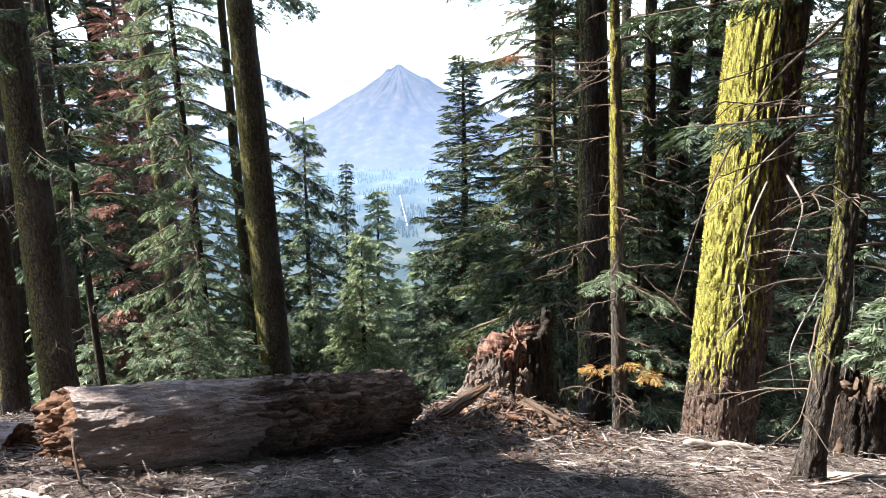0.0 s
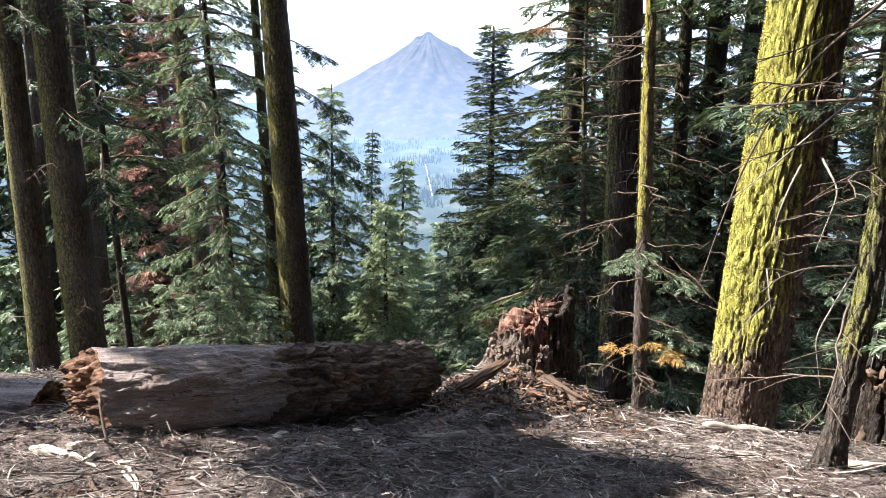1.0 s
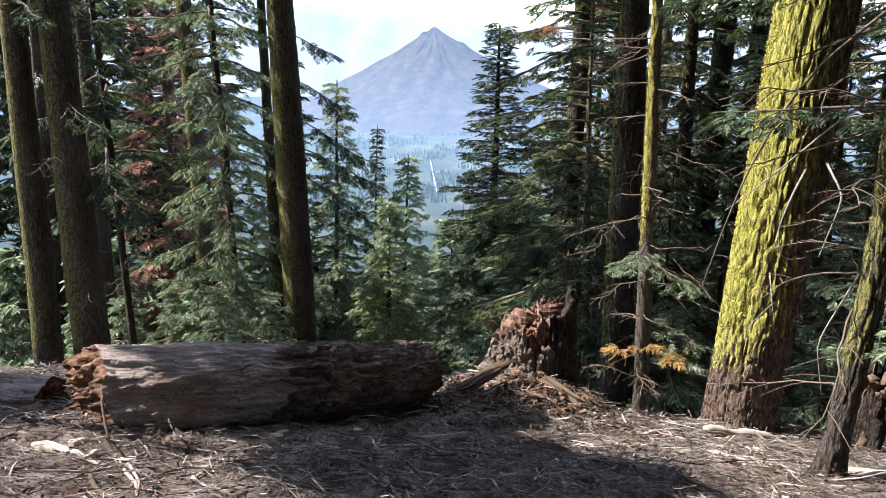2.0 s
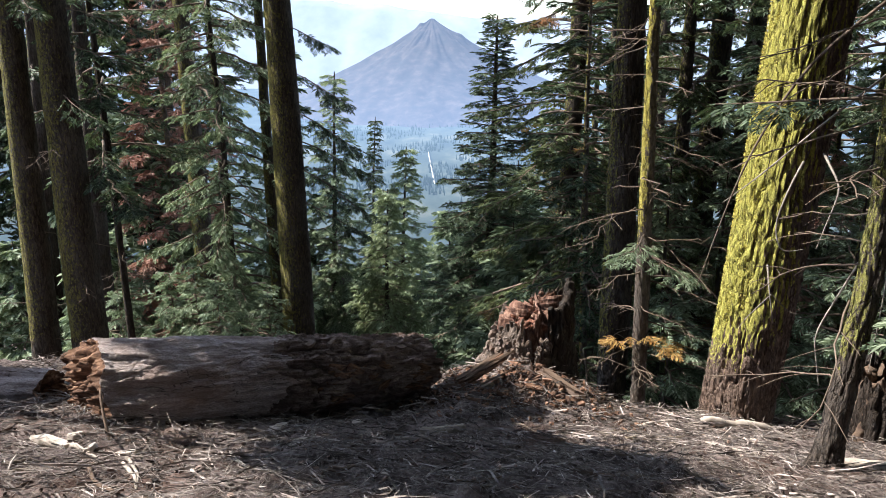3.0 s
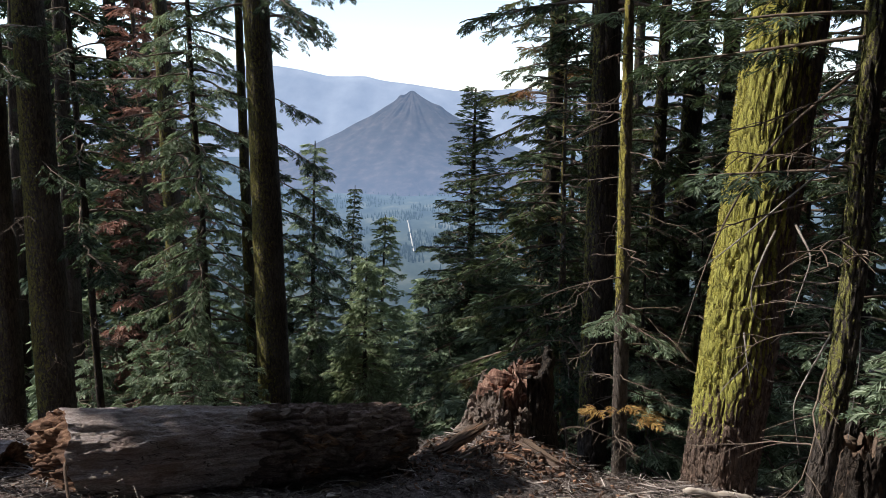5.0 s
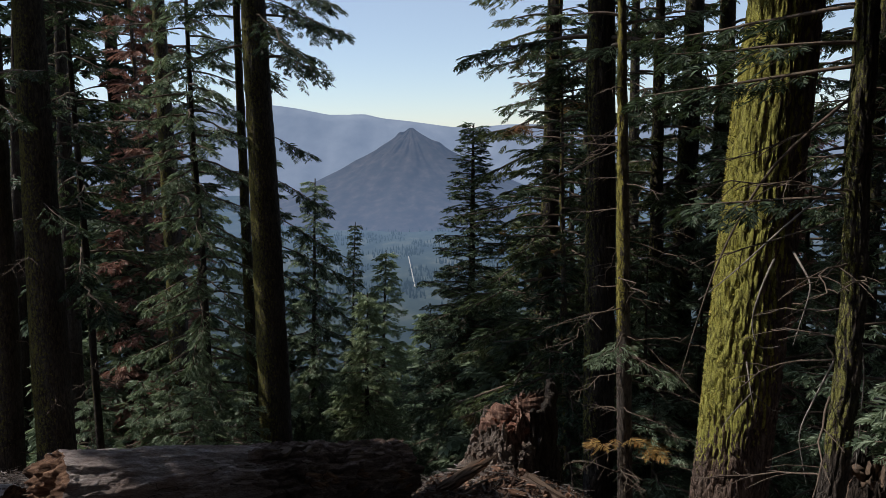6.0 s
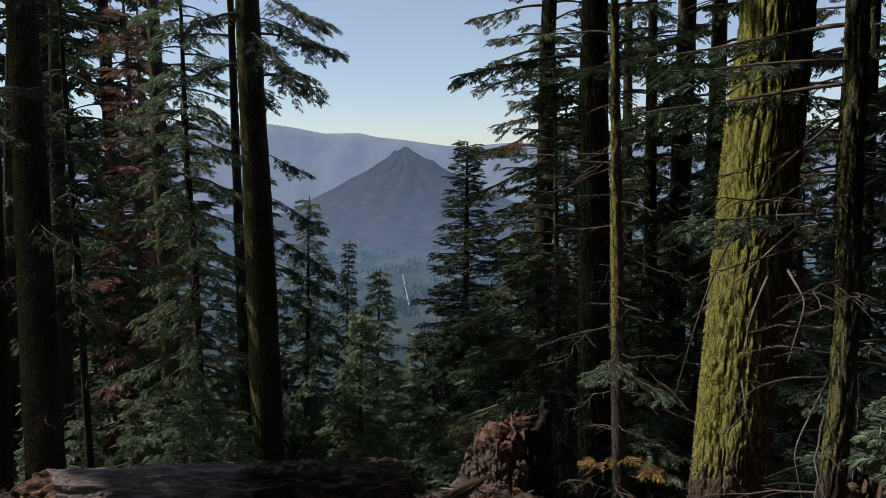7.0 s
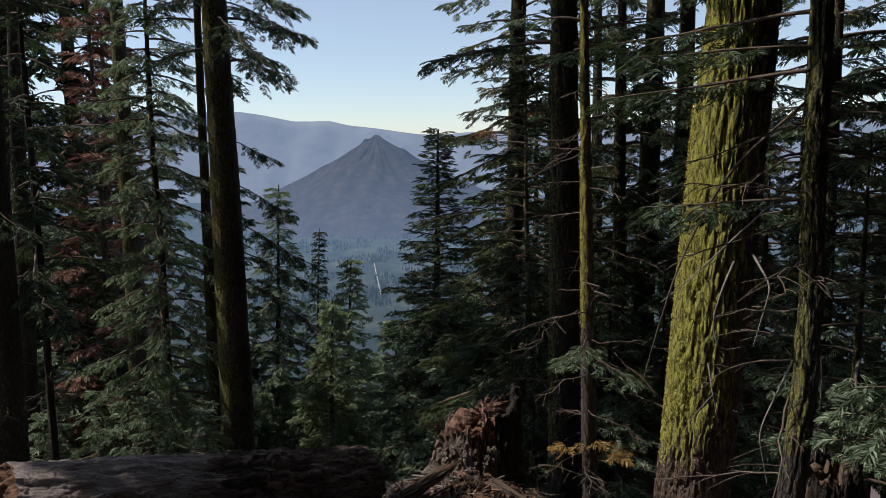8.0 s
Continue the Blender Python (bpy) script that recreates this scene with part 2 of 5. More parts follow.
m, n, l, b = material("forest_duff", 0.95, 0.15)
duff = ramp(n, l, noise_node(n, l, 3.5, 7, 0.7), [(0.34, (0.018, 0.013, 0.012)), (0.5, (0.1, 0.075, 0.07)), (0.66, (0.28, 0.225, 0.21))])
needle_mat = noise_node(n, l, 38, 5, 0.75, (1, 0.35, 1))
duff = mix_colour(n, l, ramp(n, l, needle_mat, [(0.5, grey(0)), (0.66, grey(0.7))]), duff, (0.34, 0.29, 0.26))
red = noise_node(n, l, 1.1, 4, 0.6)
duff = mix_colour(n, l, ramp(n, l, red, [(0.52, grey(0)), (0.66, grey(0.5))]), duff, (0.16, 0.095, 0.07))
l.new(duff, b.inputs["Base Color"])
bump(n, l, b, maths(n, l, "ADD", needle_mat, noise_node(n, l, 14, 7, 0.75)), 1.0, 0.05)
GROUND = m
tagged(part("ground", mesh_of("ground", np.stack([GX, GY, GZ], -1).reshape(-1, 3), gq, True), GROUND),
       "brown forest floor of needles and rotten wood", "ground", kind="structure")


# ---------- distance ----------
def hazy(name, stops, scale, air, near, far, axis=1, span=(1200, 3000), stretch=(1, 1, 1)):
    """Far land whose own emission stands in for hazy lit air, graded along one axis."""
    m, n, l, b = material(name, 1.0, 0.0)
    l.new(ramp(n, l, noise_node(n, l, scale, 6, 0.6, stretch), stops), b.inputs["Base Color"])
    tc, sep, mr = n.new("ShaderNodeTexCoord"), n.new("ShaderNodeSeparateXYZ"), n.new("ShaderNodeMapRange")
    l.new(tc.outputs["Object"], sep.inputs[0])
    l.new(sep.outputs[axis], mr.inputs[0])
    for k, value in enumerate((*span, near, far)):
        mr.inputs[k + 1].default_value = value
    # the haze is painted on as a bluish glow of the land's surface
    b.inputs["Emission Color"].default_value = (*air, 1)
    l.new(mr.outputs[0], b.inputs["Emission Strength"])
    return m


ang = np.linspace(0, 2 * np.pi, 181)[:-1]
rad = np.concatenate([np.linspace(0, 560, 100), np.linspace(580, 760, 6)])
AN, RA = np.meshgrid(ang, rad)
rough = fbm(np.cos(AN) * 4, np.sin(AN) * 4, RA / 260, 4, 21)
hz = 336 - 0.62 * np.maximum(RA - 8, 0) * (1 - 0.0004 * np.clip(RA - 150, 0, 400))
hz = hz  + rough * 14 * np.clip(RA / 110, 0, 1) - 6 * np.clip(RA / 140, 0, 1) * np.clip(1 - 3.2 * np.abs(vnoise(np.cos(AN) * 6 + RA / 300, np.sin(AN) * 6, RA / 420, 44)), 0, 1)
hz = hz + 11 * np.exp(-((RA * np.cos(AN) + 48) / 12) ** 2 - (RA * np.sin(AN) / 50) ** 2)
hz = hz + 10 * np.exp(-((RA * np.cos(AN) - 112) / 20) ** 2 - (RA * np.sin(AN) / 60) ** 2) + 5 * np.exp(-(RA / 20) ** 2)
hz = np.maximum(hz, -12) - 317
mv = np.stack([-108 + RA * np.cos(AN), 3000 + RA * np.sin(AN), hz], -1).reshape(-1, 3)
mi = np.arange(AN.size).reshape(AN.shape)
mq = np.stack([mi[:-1], np.roll(mi, -1, 1)[:-1], np.roll(mi, -1, 1)[1:], mi[1:]], -1).reshape(-1, 4)
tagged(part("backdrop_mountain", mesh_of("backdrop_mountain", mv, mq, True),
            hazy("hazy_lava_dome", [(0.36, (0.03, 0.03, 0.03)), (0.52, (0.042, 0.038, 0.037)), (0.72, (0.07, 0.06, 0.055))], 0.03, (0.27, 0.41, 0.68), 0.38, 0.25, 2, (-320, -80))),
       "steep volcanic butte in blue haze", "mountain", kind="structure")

# the long ridge on the skyline
rx = np.linspace(-4200, 4200, 240)
top = np.interp(rx, [-4200, -935, -598, -259, 80, 285, 1200, 4200], [330, 172, 124, 95, 40, 38, 60, 150]) + 9 * fbm(rx / 220, 0 * rx, 0 * rx, 3, 5)
ry = np.array([3950, 4150, 4300, 4420, 4500, 4600])
rise = np.array([0, 0.3, 0.62, 0.87, 1.0, 0.7])
RX, RY = np.meshgrid(rx, ry)
RZ = -322 + (top + 322)[None] * rise[:, None] + 16 * fbm(RX / 130, RY / 130, 0 * RX, 3, 9) * (rise < 1)[:, None]
ri = np.arange(RX.size).reshape(RX.shape)
rq = np.stack([ri[:-1, :-1], ri[:-1, 1:], ri[1:, 1:], ri[1:, :-1]], -1).reshape(-1, 4)
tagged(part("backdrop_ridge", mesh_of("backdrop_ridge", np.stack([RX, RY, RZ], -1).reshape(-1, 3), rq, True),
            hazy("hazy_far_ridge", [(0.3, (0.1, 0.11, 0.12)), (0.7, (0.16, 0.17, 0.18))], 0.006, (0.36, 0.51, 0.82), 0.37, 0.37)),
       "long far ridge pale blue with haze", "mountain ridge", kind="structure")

# the valley floor, woods and a pale road cut
vx, vy = np.linspace(-2600, 2600, 120), np.linspace(900, 4100, 130)
VX, VY = np.meshgrid(vx, vy)
VZ = -311 + 5 * fbm(VX / 300, VY / 300, 0 * VX, 3, 31)
vi = np.arange(VX.size).reshape(VX.shape)
vq = np.stack([vi[:-1, :-1], vi[:-1, 1:], vi[1:, 1:], vi[1:, :-1]], -1).reshape(-1, 4)
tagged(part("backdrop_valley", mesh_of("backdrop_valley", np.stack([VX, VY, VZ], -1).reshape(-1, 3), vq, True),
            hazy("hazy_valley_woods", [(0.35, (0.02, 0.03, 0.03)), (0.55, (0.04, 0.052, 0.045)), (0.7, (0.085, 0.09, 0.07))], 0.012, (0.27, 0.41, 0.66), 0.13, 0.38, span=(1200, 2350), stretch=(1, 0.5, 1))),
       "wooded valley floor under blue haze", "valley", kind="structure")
rng = np.random.default_rng(5)
cn = 5200
cy = 1250 + 1500 * rng.random(cn) ** 1.3
cx = -0.075 * cy + (rng.random(cn) - 0.5) * 0.36 * cy
ch = 7 + 7 * rng.random(cn)
keep = (fbm(cx / 120, cy / 120, 0 * cx, 2, 12) > -0.15)
cx, cy, ch = cx[keep], cy[keep], ch[keep]
ct = np.arange(5) * 2 * np.pi / 5
ring = np.stack([np.cos(ct), np.sin(ct), 0 * ct], -1)
cz = -311 + 5 * fbm(cx / 300, cy / 300, 0 * cx, 3, 31)
cv = np.concatenate([np.stack([cx, cy, cz + ch], -1)[:, None], np.stack([cx, cy, cz - 1], -1)[:, None] + ring[None] * (ch * 0.2)[:, None, None]], 1)
cf = np.array([[0, 1 + k, 1 + (k + 1) % 5] for k in range(5)])
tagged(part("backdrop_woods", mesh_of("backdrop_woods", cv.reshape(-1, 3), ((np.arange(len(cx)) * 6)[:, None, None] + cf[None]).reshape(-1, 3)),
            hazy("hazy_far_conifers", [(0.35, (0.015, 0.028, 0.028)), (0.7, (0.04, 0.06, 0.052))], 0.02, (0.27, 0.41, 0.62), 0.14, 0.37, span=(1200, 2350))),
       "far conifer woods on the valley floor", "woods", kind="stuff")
road_y = np.linspace(1440, 1820, 30)
road_x = -57 - 0.075 * (road_y - 1500)
rv = np.concatenate([np.stack([road_x - 1.1, road_y, 0 * road_y - 303], -1), np.stack([road_x + 1.1, road_y, 0 * road_y - 303], -1)])
rf = np.stack([np.arange(29), np.arange(29) + 30, np.arange(29) + 31, np.arange(29) + 1], -1)
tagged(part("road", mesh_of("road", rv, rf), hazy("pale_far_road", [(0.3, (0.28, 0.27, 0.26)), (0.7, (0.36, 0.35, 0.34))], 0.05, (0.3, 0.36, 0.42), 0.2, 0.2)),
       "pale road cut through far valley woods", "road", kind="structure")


# ---------- conifers ----------
def spray_template(kites, width, seed):
    """A flat fan of needle-clad twigs, 1 long, lying along x: four-cornered leaves with a folded middle."""
    r = np.random.default_rng(seed)
    out = []

    def kite(x, y, z, ang, length, w):
        c, s = math.cos(ang), math.sin(ang)
        pts = [(0, 0, 0), (0.4 * length, 0.5 * w, 0.2 * w), (length, 0, -0.12 * length), (0.5 * length, -0.5 * w, 0.2 * w)]
        tip = r.normal(0, 0.09)
        out.append([(x + c * a - s * q, y + s * a + c * q, z + h + tip * a) for a, q, h in pts])

    for i in range(kites):
        u = (i + 0.4) / kites
        side = 1 if i % 2 else -1
        reach = (0.5 * (1 - u) ** 0.6 + 0.14) * r.uniform(0.75, 1.2)
        kite(u * 0.82, 0, -0.12 * u * u, side * (0.85 - 0.3 * u + r.normal(0, 0.15)), reach, width)
    kite(0.0, 0, 0, 0, 0.6, width)
    kite(0.5, 0, -0.04, 0, 0.55, width)
    return np.array(out).reshape(-1, 3)


SPRAYS = {lod: [spray_template(k, w, s) for s in range(4)] for lod, (k, w) in {"near": (10, 0.1), "mid": (9, 0.12), "open": (8, 0.145), "far": (8, 0.19)}.items()}
STEP = {"near": (0.145, 0.08, 0.2), "mid": (0.17, 0.098, 0.25), "open": (0.26, 0.16, 0.4), "far": (0.36, 0.25, 0.58), "bulk": (0.9, 0.6, 1.1)}
SPRAYS["bulk"] = [spray_template(8, 0.5, s) for s in range(4)]


def place_sprays(places, along, up, sizes, lod, r):
    """All sprays of a crown as one set of quads."""
    places, along, up, sizes = (np.asarray(a, float) for a in (places, along, up, sizes))
    along /= np.linalg.norm(along, axis=1, keepdims=True) + 1e-9
    side = np.cross(up, along)
    side /= np.linalg.norm(side, axis=1, keepdims=True) + 1e-9
    nrm = np.cross(along, side)
    kind = r.integers(0, 4, len(places))
    vs = []
    for k in range(4):
        s = kind == k
        t = SPRAYS[lod][k]
        v = places[s][:, None] + sizes[s][:, None, None] * (t[None, :, 0:1] * along[s][:, None] + t[None, :, 1:2] * side[s][:, None] + t[None, :, 2:3] * nrm[s][:, None])
        vs.append(v.reshape(-1, 3))
    v = np.concatenate(vs)
    return v, np.arange(len(v)).reshape(-1, 4)


def bough(start, azimuth, length, rise, sag, r, thick, lod, bare=0.2, hang=0.0, wide=0.42):
    """A limb from the trunk with side branches and fans of needles: wood quads, and places, directions, upsides and sizes of fans."""
    k = 7
    u = np.linspace(0, 1, k)
    wig = np.cumsum(r.normal(0, 0.03, k)) * length
    d = np.array([math.sin(azimuth), math.cos(azimuth), 0.0])
    q = np.array([d[1], -d[0], 0.0])
    pts = np.asarray(start)[None] + (u * length)[:, None] * d + wig[:, None] * q
    pts[:, 2] += length * (rise * u - sag * u ** 2 + 0.5 * sag * u ** 3.5)
    wood = [tube(pts, thick * (1 - 0.85 * u) + 0.003, 4)]
    gap_side, gap, size = STEP[lod]
    places, way, sizes = [], [], []

    def clothe(p0, dirn, ln, drop, size):
        n = max(2, int(ln / gap))
        t = (np.arange(n) + r.random(n) * 0.5 + 0.35) / (n + 0.2)
        p = p0 + (t * ln)[:, None] * dirn
        p[:, 2] -= drop * ln * t ** 2
        sd = np.cross(dirn, [0, 0, 1.0])
        alt = np.where(np.arange(n) % 2, 1.0, -1.0)[:, None]
        w = dirn * (0.75 + 0.4 * t[:, None]) + alt * sd * 0.75 + r.normal(0, 0.15, (n, 3))
        w[:, 2] -= hang + 0.06
        places.append(p)
        way.append(w)
        sizes.append(size * (0.65 + 0.6 * r.random(n)) * (1.1 - 0.35 * t))

    ns = max(2, int(length * (1 - bare) / gap_side))
    for side in (-1, 1):
        for i in range(ns):
            f = bare + (1 - bare) * (i + r.random()) / ns
            p0 = np.array([np.interp(f, u, pts[:, c]) for c in range(3)])
            tang = np.array([np.interp(f, u, np.gradient(pts[:, c], u)) for c in range(3)])
            tang /= np.linalg.norm(tang)
            dirn = tang * (0.65 + 0.2 * r.random()) + side * q * (0.75 + 0.2 * r.normal()) + np.array([0, 0, r.normal(-0.05 - hang, 0.12)])
            dirn /= np.linalg.norm(dirn)
            ln = (wide * length * (1 - f) ** 0.8 + 0.5 * size) * (0.6 + 0.6 * r.random()) * min(1.0, 0.45 + 2.2 * (f - bare))
            drop = 0.15 + 0.3 * r.random()
            clothe(p0, dirn, ln, drop, size)
            if lod in ("near", "mid", "open") and ln > 0.25:
                e = p0 + dirn * ln * 0.9 - np.array([0, 0, drop * ln * 0.8])
                wood.append(tube(np.array([p0, p0 + dirn * ln * 0.5 - np.array([0, 0, 0.25 * drop * ln]), e]), np.array([0.3 * thick + 0.002, 0.2 * thick + 0.002, 0.002]), 3))
    tang = pts[-1] - pts[-2]
    clothe(pts[-3], (pts[-1] - pts[-3]) / np.linalg.norm(pts[-1] - pts[-3]), np.linalg.norm(pts[-1] - pts[-3]), 0.0, size * 0.9)
    places, way, sizes = np.concatenate(places), np.concatenate(way), np.concatenate(sizes)
    ups = np.tile([0.0, 0.0, 1.0], (len(places), 1)) + r.normal(0, 0.3, (len(places), 3))
    return join(wood), [places, way, ups, sizes]


def bare_limb(start, azimuth, length, rise, sag, r, thick, twigs=6):
    """A dead branch with its side twigs."""
    k = 8
    u = np.linspace(0, 1, k)
    d = np.array([math.sin(azimuth), math.cos(azimuth), 0])
    q = np.array([d[1], -d[0], 0])
    pts = np.asarray(start)[None] + (u * length)[:, None] * d + (np.cumsum(r.normal(0, 0.05, k)) * length)[:, None] * q
    pts[:, 2] += length * (rise * u - sag * u ** 2) + np.cumsum(r.normal(0, 0.02, k)) * length
    out = [tube(pts, thick * (1 - 0.8 * u) + 0.0025, 5)]
    for i in range(twigs):
        f = 0.25 + 0.7 * (i + r.random()) / max(1, twigs)
        p = np.array([np.interp(f, u, pts[:, c]) for c in range(3)])
        w = (d * 0.7 + q * (1 if i % 2 else -1) * (0.5 + 0.5 * r.random()) + np.array([0, 0, r.normal(-0.15, 0.3)]))
        ln = length * (0.15 + 0.3 * r.random()) * (1.1 - f * 0.6)
        t = np.linspace(0, 1, 4)[:, None]
        out.append(tube(p + t * ln * w + r.normal(0, 0.02 * ln, (4, 3)) * t + np.array([0, 0, -0.2]) * t ** 2 * ln, thick * 0.4 * (1 - 0.8 * t[:, 0]) + 0.002, 4))
    return join(out)


def trunk_line(height, lean, r, wobble=0.012, n=60, dense=0.0):
    u = np.linspace(0, 1, n) ** (1.0 + dense)
    z = u * height
    wx, wy = (np.cumsum(r.normal(0, 1, 7)) * wobble for _ in range(2))
    s = np.linspace(0, 1, 7)
    x = lean[0] * z + np.interp(u, s, wx - wx[0]) * height * 0.12
    y = lean[1] * z + np.interp(u, s, wy - wy[0]) * height * 0.12
    return np.stack([x, y, z], -1)


def trunk_mesh(line, radius, sides, furrow, flare, r, top=0.15, seed=0):
    """A tapered trunk with a root flare and furrowed bark."""
    z = line[:, 2]
    h = z[-1]
    rad = radius * (1 - (1 - top) * (z / h) ** 1.6) * (1 + flare * np.exp(-z / (radius * 1.6)))
    v, q = tube(line, np.ones(len(line)), sides)
    v = v.reshape(len(line), sides, 3)
    dirs = v - line[:, None]
    th = np.arctan2(dirs[..., 1], dirs[..., 0])
    zz = np.broadcast_to(z[:, None], th.shape)
    c, s = np.cos(th) * radius, np.sin(th) * radius
    if furrow:
        warp = 0.05 * vnoise(c * 6, s * 6, zz * 5, seed + 3)
        a = np.abs(vnoise((c + warp) * 17, (s + warp) * 17, zz * 3.4, seed))
        a2 = np.abs(vnoise((c - warp) * 26, (s + warp) * 26, zz * 8, seed + 1))
        fur = -furrow * (1 - np.clip(a * 4.0, 0, 1)) - 0.6 * furrow * (1 - np.clip(a2 * 3.5, 0, 1)) + 0.25 * furrow * vnoise(c * 60, s * 60, zz * 40, seed + 2)
    else:
        fur = 0
    root = 1 + flare * 0.5 * np.exp(-zz / (radius * 1.3)) * np.cos(th * 5 + seed) * 0.5
    lump = 1 + 0.04 * vnoise(c * 3, s * 3, zz * 0.9, seed + 5)
    rr = rad[:, None] * root * lump + fur
    return (line[:, None] + dirs * rr[..., None]).reshape(-1, 3), q


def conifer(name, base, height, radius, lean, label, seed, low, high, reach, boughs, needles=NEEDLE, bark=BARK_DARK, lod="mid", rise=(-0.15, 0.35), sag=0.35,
            dead=0, dead_zone=(0.05, 0.4), sides=20, furrow=0.012, rows=70, flare=0.1, dense=0.0, hang=0.14, taper_pow=0.8, bend=None, group="", bare=0.22, category="fir tree", extra=()):
    """A fir: trunk, limbs and crown. low and high: the crown's start and end over the base, in metres; reach: longest bough."""
    r = np.random.default_rng(seed)
    tree = thing(name, base, label, category, group)
    line = trunk_line(height, lean, r, n=rows, dense=dense)
    if bend:
        line[:, 0] += np.interp(line[:, 2], *zip(*bend))
    v, q = trunk_mesh(line, radius, sides, furrow, flare, r, seed=seed)
    part("trunk", mesh_of("trunk", v, q, True), bark, tree)
    limbs, fans = [], []
    for i in range(boughs):
        f = (i + r.random()) / boughs
        z = low + (high - low) * f ** (1.0 if high < 14 else 1.5)
        fz = z / height
        rt = radius * (1 - 0.85 * fz ** 1.6)
        c = np.array([np.interp(z, line[:, 2], line[:, k]) for k in range(3)])
        az = i * 2.39996 + r.normal(0, 0.3)
        ln = reach * max(0.06, 1 - fz) ** taper_pow / max(0.06, 1 - low / height) ** taper_pow * (0.7 + 0.45 * r.random())
        up = rise[0] + (rise[1] - rise[0]) * fz + r.normal(0, 0.07)
        sag_i = sag * (0.6 + 0.7 * r.random())
        wood, fan = bough(c + np.array([math.sin(az), math.cos(az), 0]) * rt * 0.8, az, ln, up, sag_i, r, 0.009 + 0.011 * ln, lod, bare=bare, hang=hang)
        limbs.append(wood)
        fans.append(fan)
    for z, az, ln, up, sg in extra:
        c = np.array([np.interp(z, line[:, 2], line[:, k]) for k in range(3)])
        wood, fan = bough(c, radians(az), ln, up, sg, r, 0.005 + 0.005 * ln, lod, bare=bare, hang=hang)
        limbs.append(wood)
        fans.append(fan)
    for i in range(dead):
        z = height * (dead_zone[0] + (dead_zone[1] - dead_zone[0]) * r.random())
        c = np.array([np.interp(z, line[:, 2], line[:, k]) for k in range(3)])
        az = r.random() * 6.283
        limbs.append(bare_limb(c, az, radius + 0.3 + 0.9 * r.random(), r.normal(-0.05, 0.2), 0.3 * r.random(), r, 0.0065, 6))
    if limbs:
        tagged(part("branchwood", mesh_of("branchwood", *join(limbs), True), TWIG, tree), kind="stuff")
    if fans:
        v, q = place_sprays(*[np.concatenate([f[k] for f in fans]) for k in range(4)], lod, r)
        tagged(part("crown", mesh_of("crown", v, q), needles, tree), kind="stuff")
    return tree


def stand(x, y, drop=0.12):
    return (x, y, float(ground(x, y)) - drop)


def plant(x, y, lean):
    """The foot of a leaning trunk that passes x at height 0."""
    return stand(x + lean * (float(ground(x, y)) - 0.12), y)


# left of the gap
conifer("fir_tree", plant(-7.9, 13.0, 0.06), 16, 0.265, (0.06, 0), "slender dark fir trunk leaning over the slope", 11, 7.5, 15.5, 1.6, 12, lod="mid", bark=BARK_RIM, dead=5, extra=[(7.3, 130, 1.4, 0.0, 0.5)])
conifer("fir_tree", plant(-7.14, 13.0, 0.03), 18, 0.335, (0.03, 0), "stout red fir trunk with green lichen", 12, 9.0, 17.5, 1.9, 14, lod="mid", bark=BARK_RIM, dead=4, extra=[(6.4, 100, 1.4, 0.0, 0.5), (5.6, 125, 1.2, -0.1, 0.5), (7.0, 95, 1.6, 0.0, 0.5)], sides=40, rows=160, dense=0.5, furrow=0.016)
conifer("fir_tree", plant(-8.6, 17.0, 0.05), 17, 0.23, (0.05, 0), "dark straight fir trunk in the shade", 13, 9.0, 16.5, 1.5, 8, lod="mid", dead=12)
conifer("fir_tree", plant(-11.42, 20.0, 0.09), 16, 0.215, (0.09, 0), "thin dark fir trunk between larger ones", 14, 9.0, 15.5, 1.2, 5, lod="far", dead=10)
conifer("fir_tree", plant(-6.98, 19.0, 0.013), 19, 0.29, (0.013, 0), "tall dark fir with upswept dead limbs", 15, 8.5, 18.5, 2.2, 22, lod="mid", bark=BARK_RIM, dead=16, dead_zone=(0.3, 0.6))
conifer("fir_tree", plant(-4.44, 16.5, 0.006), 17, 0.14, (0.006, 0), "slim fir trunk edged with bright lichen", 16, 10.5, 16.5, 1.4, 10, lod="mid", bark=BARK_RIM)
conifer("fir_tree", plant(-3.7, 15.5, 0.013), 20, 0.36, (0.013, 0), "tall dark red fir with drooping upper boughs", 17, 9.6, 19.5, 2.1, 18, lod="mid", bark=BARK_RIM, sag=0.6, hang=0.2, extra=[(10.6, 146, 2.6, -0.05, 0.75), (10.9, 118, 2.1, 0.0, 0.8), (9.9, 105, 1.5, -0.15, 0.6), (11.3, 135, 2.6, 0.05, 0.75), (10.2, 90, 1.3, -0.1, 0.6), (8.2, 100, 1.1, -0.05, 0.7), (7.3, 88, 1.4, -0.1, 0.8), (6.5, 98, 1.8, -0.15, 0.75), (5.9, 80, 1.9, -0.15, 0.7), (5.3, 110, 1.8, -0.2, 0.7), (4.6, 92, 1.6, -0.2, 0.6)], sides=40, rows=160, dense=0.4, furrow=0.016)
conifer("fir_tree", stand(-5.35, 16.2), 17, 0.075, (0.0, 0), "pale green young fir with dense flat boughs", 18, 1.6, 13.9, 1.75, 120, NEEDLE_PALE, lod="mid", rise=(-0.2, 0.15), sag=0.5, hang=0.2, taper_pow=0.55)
conifer("fir_tree", stand(-7.05, 14.2), 14, 0.08, (0.01, 0), "dark fir with long drooping boughs", 35, 4.2, 13.5, 1.7, 40, NEEDLE, lod="mid", sag=0.6, hang=0.15, dead=12)
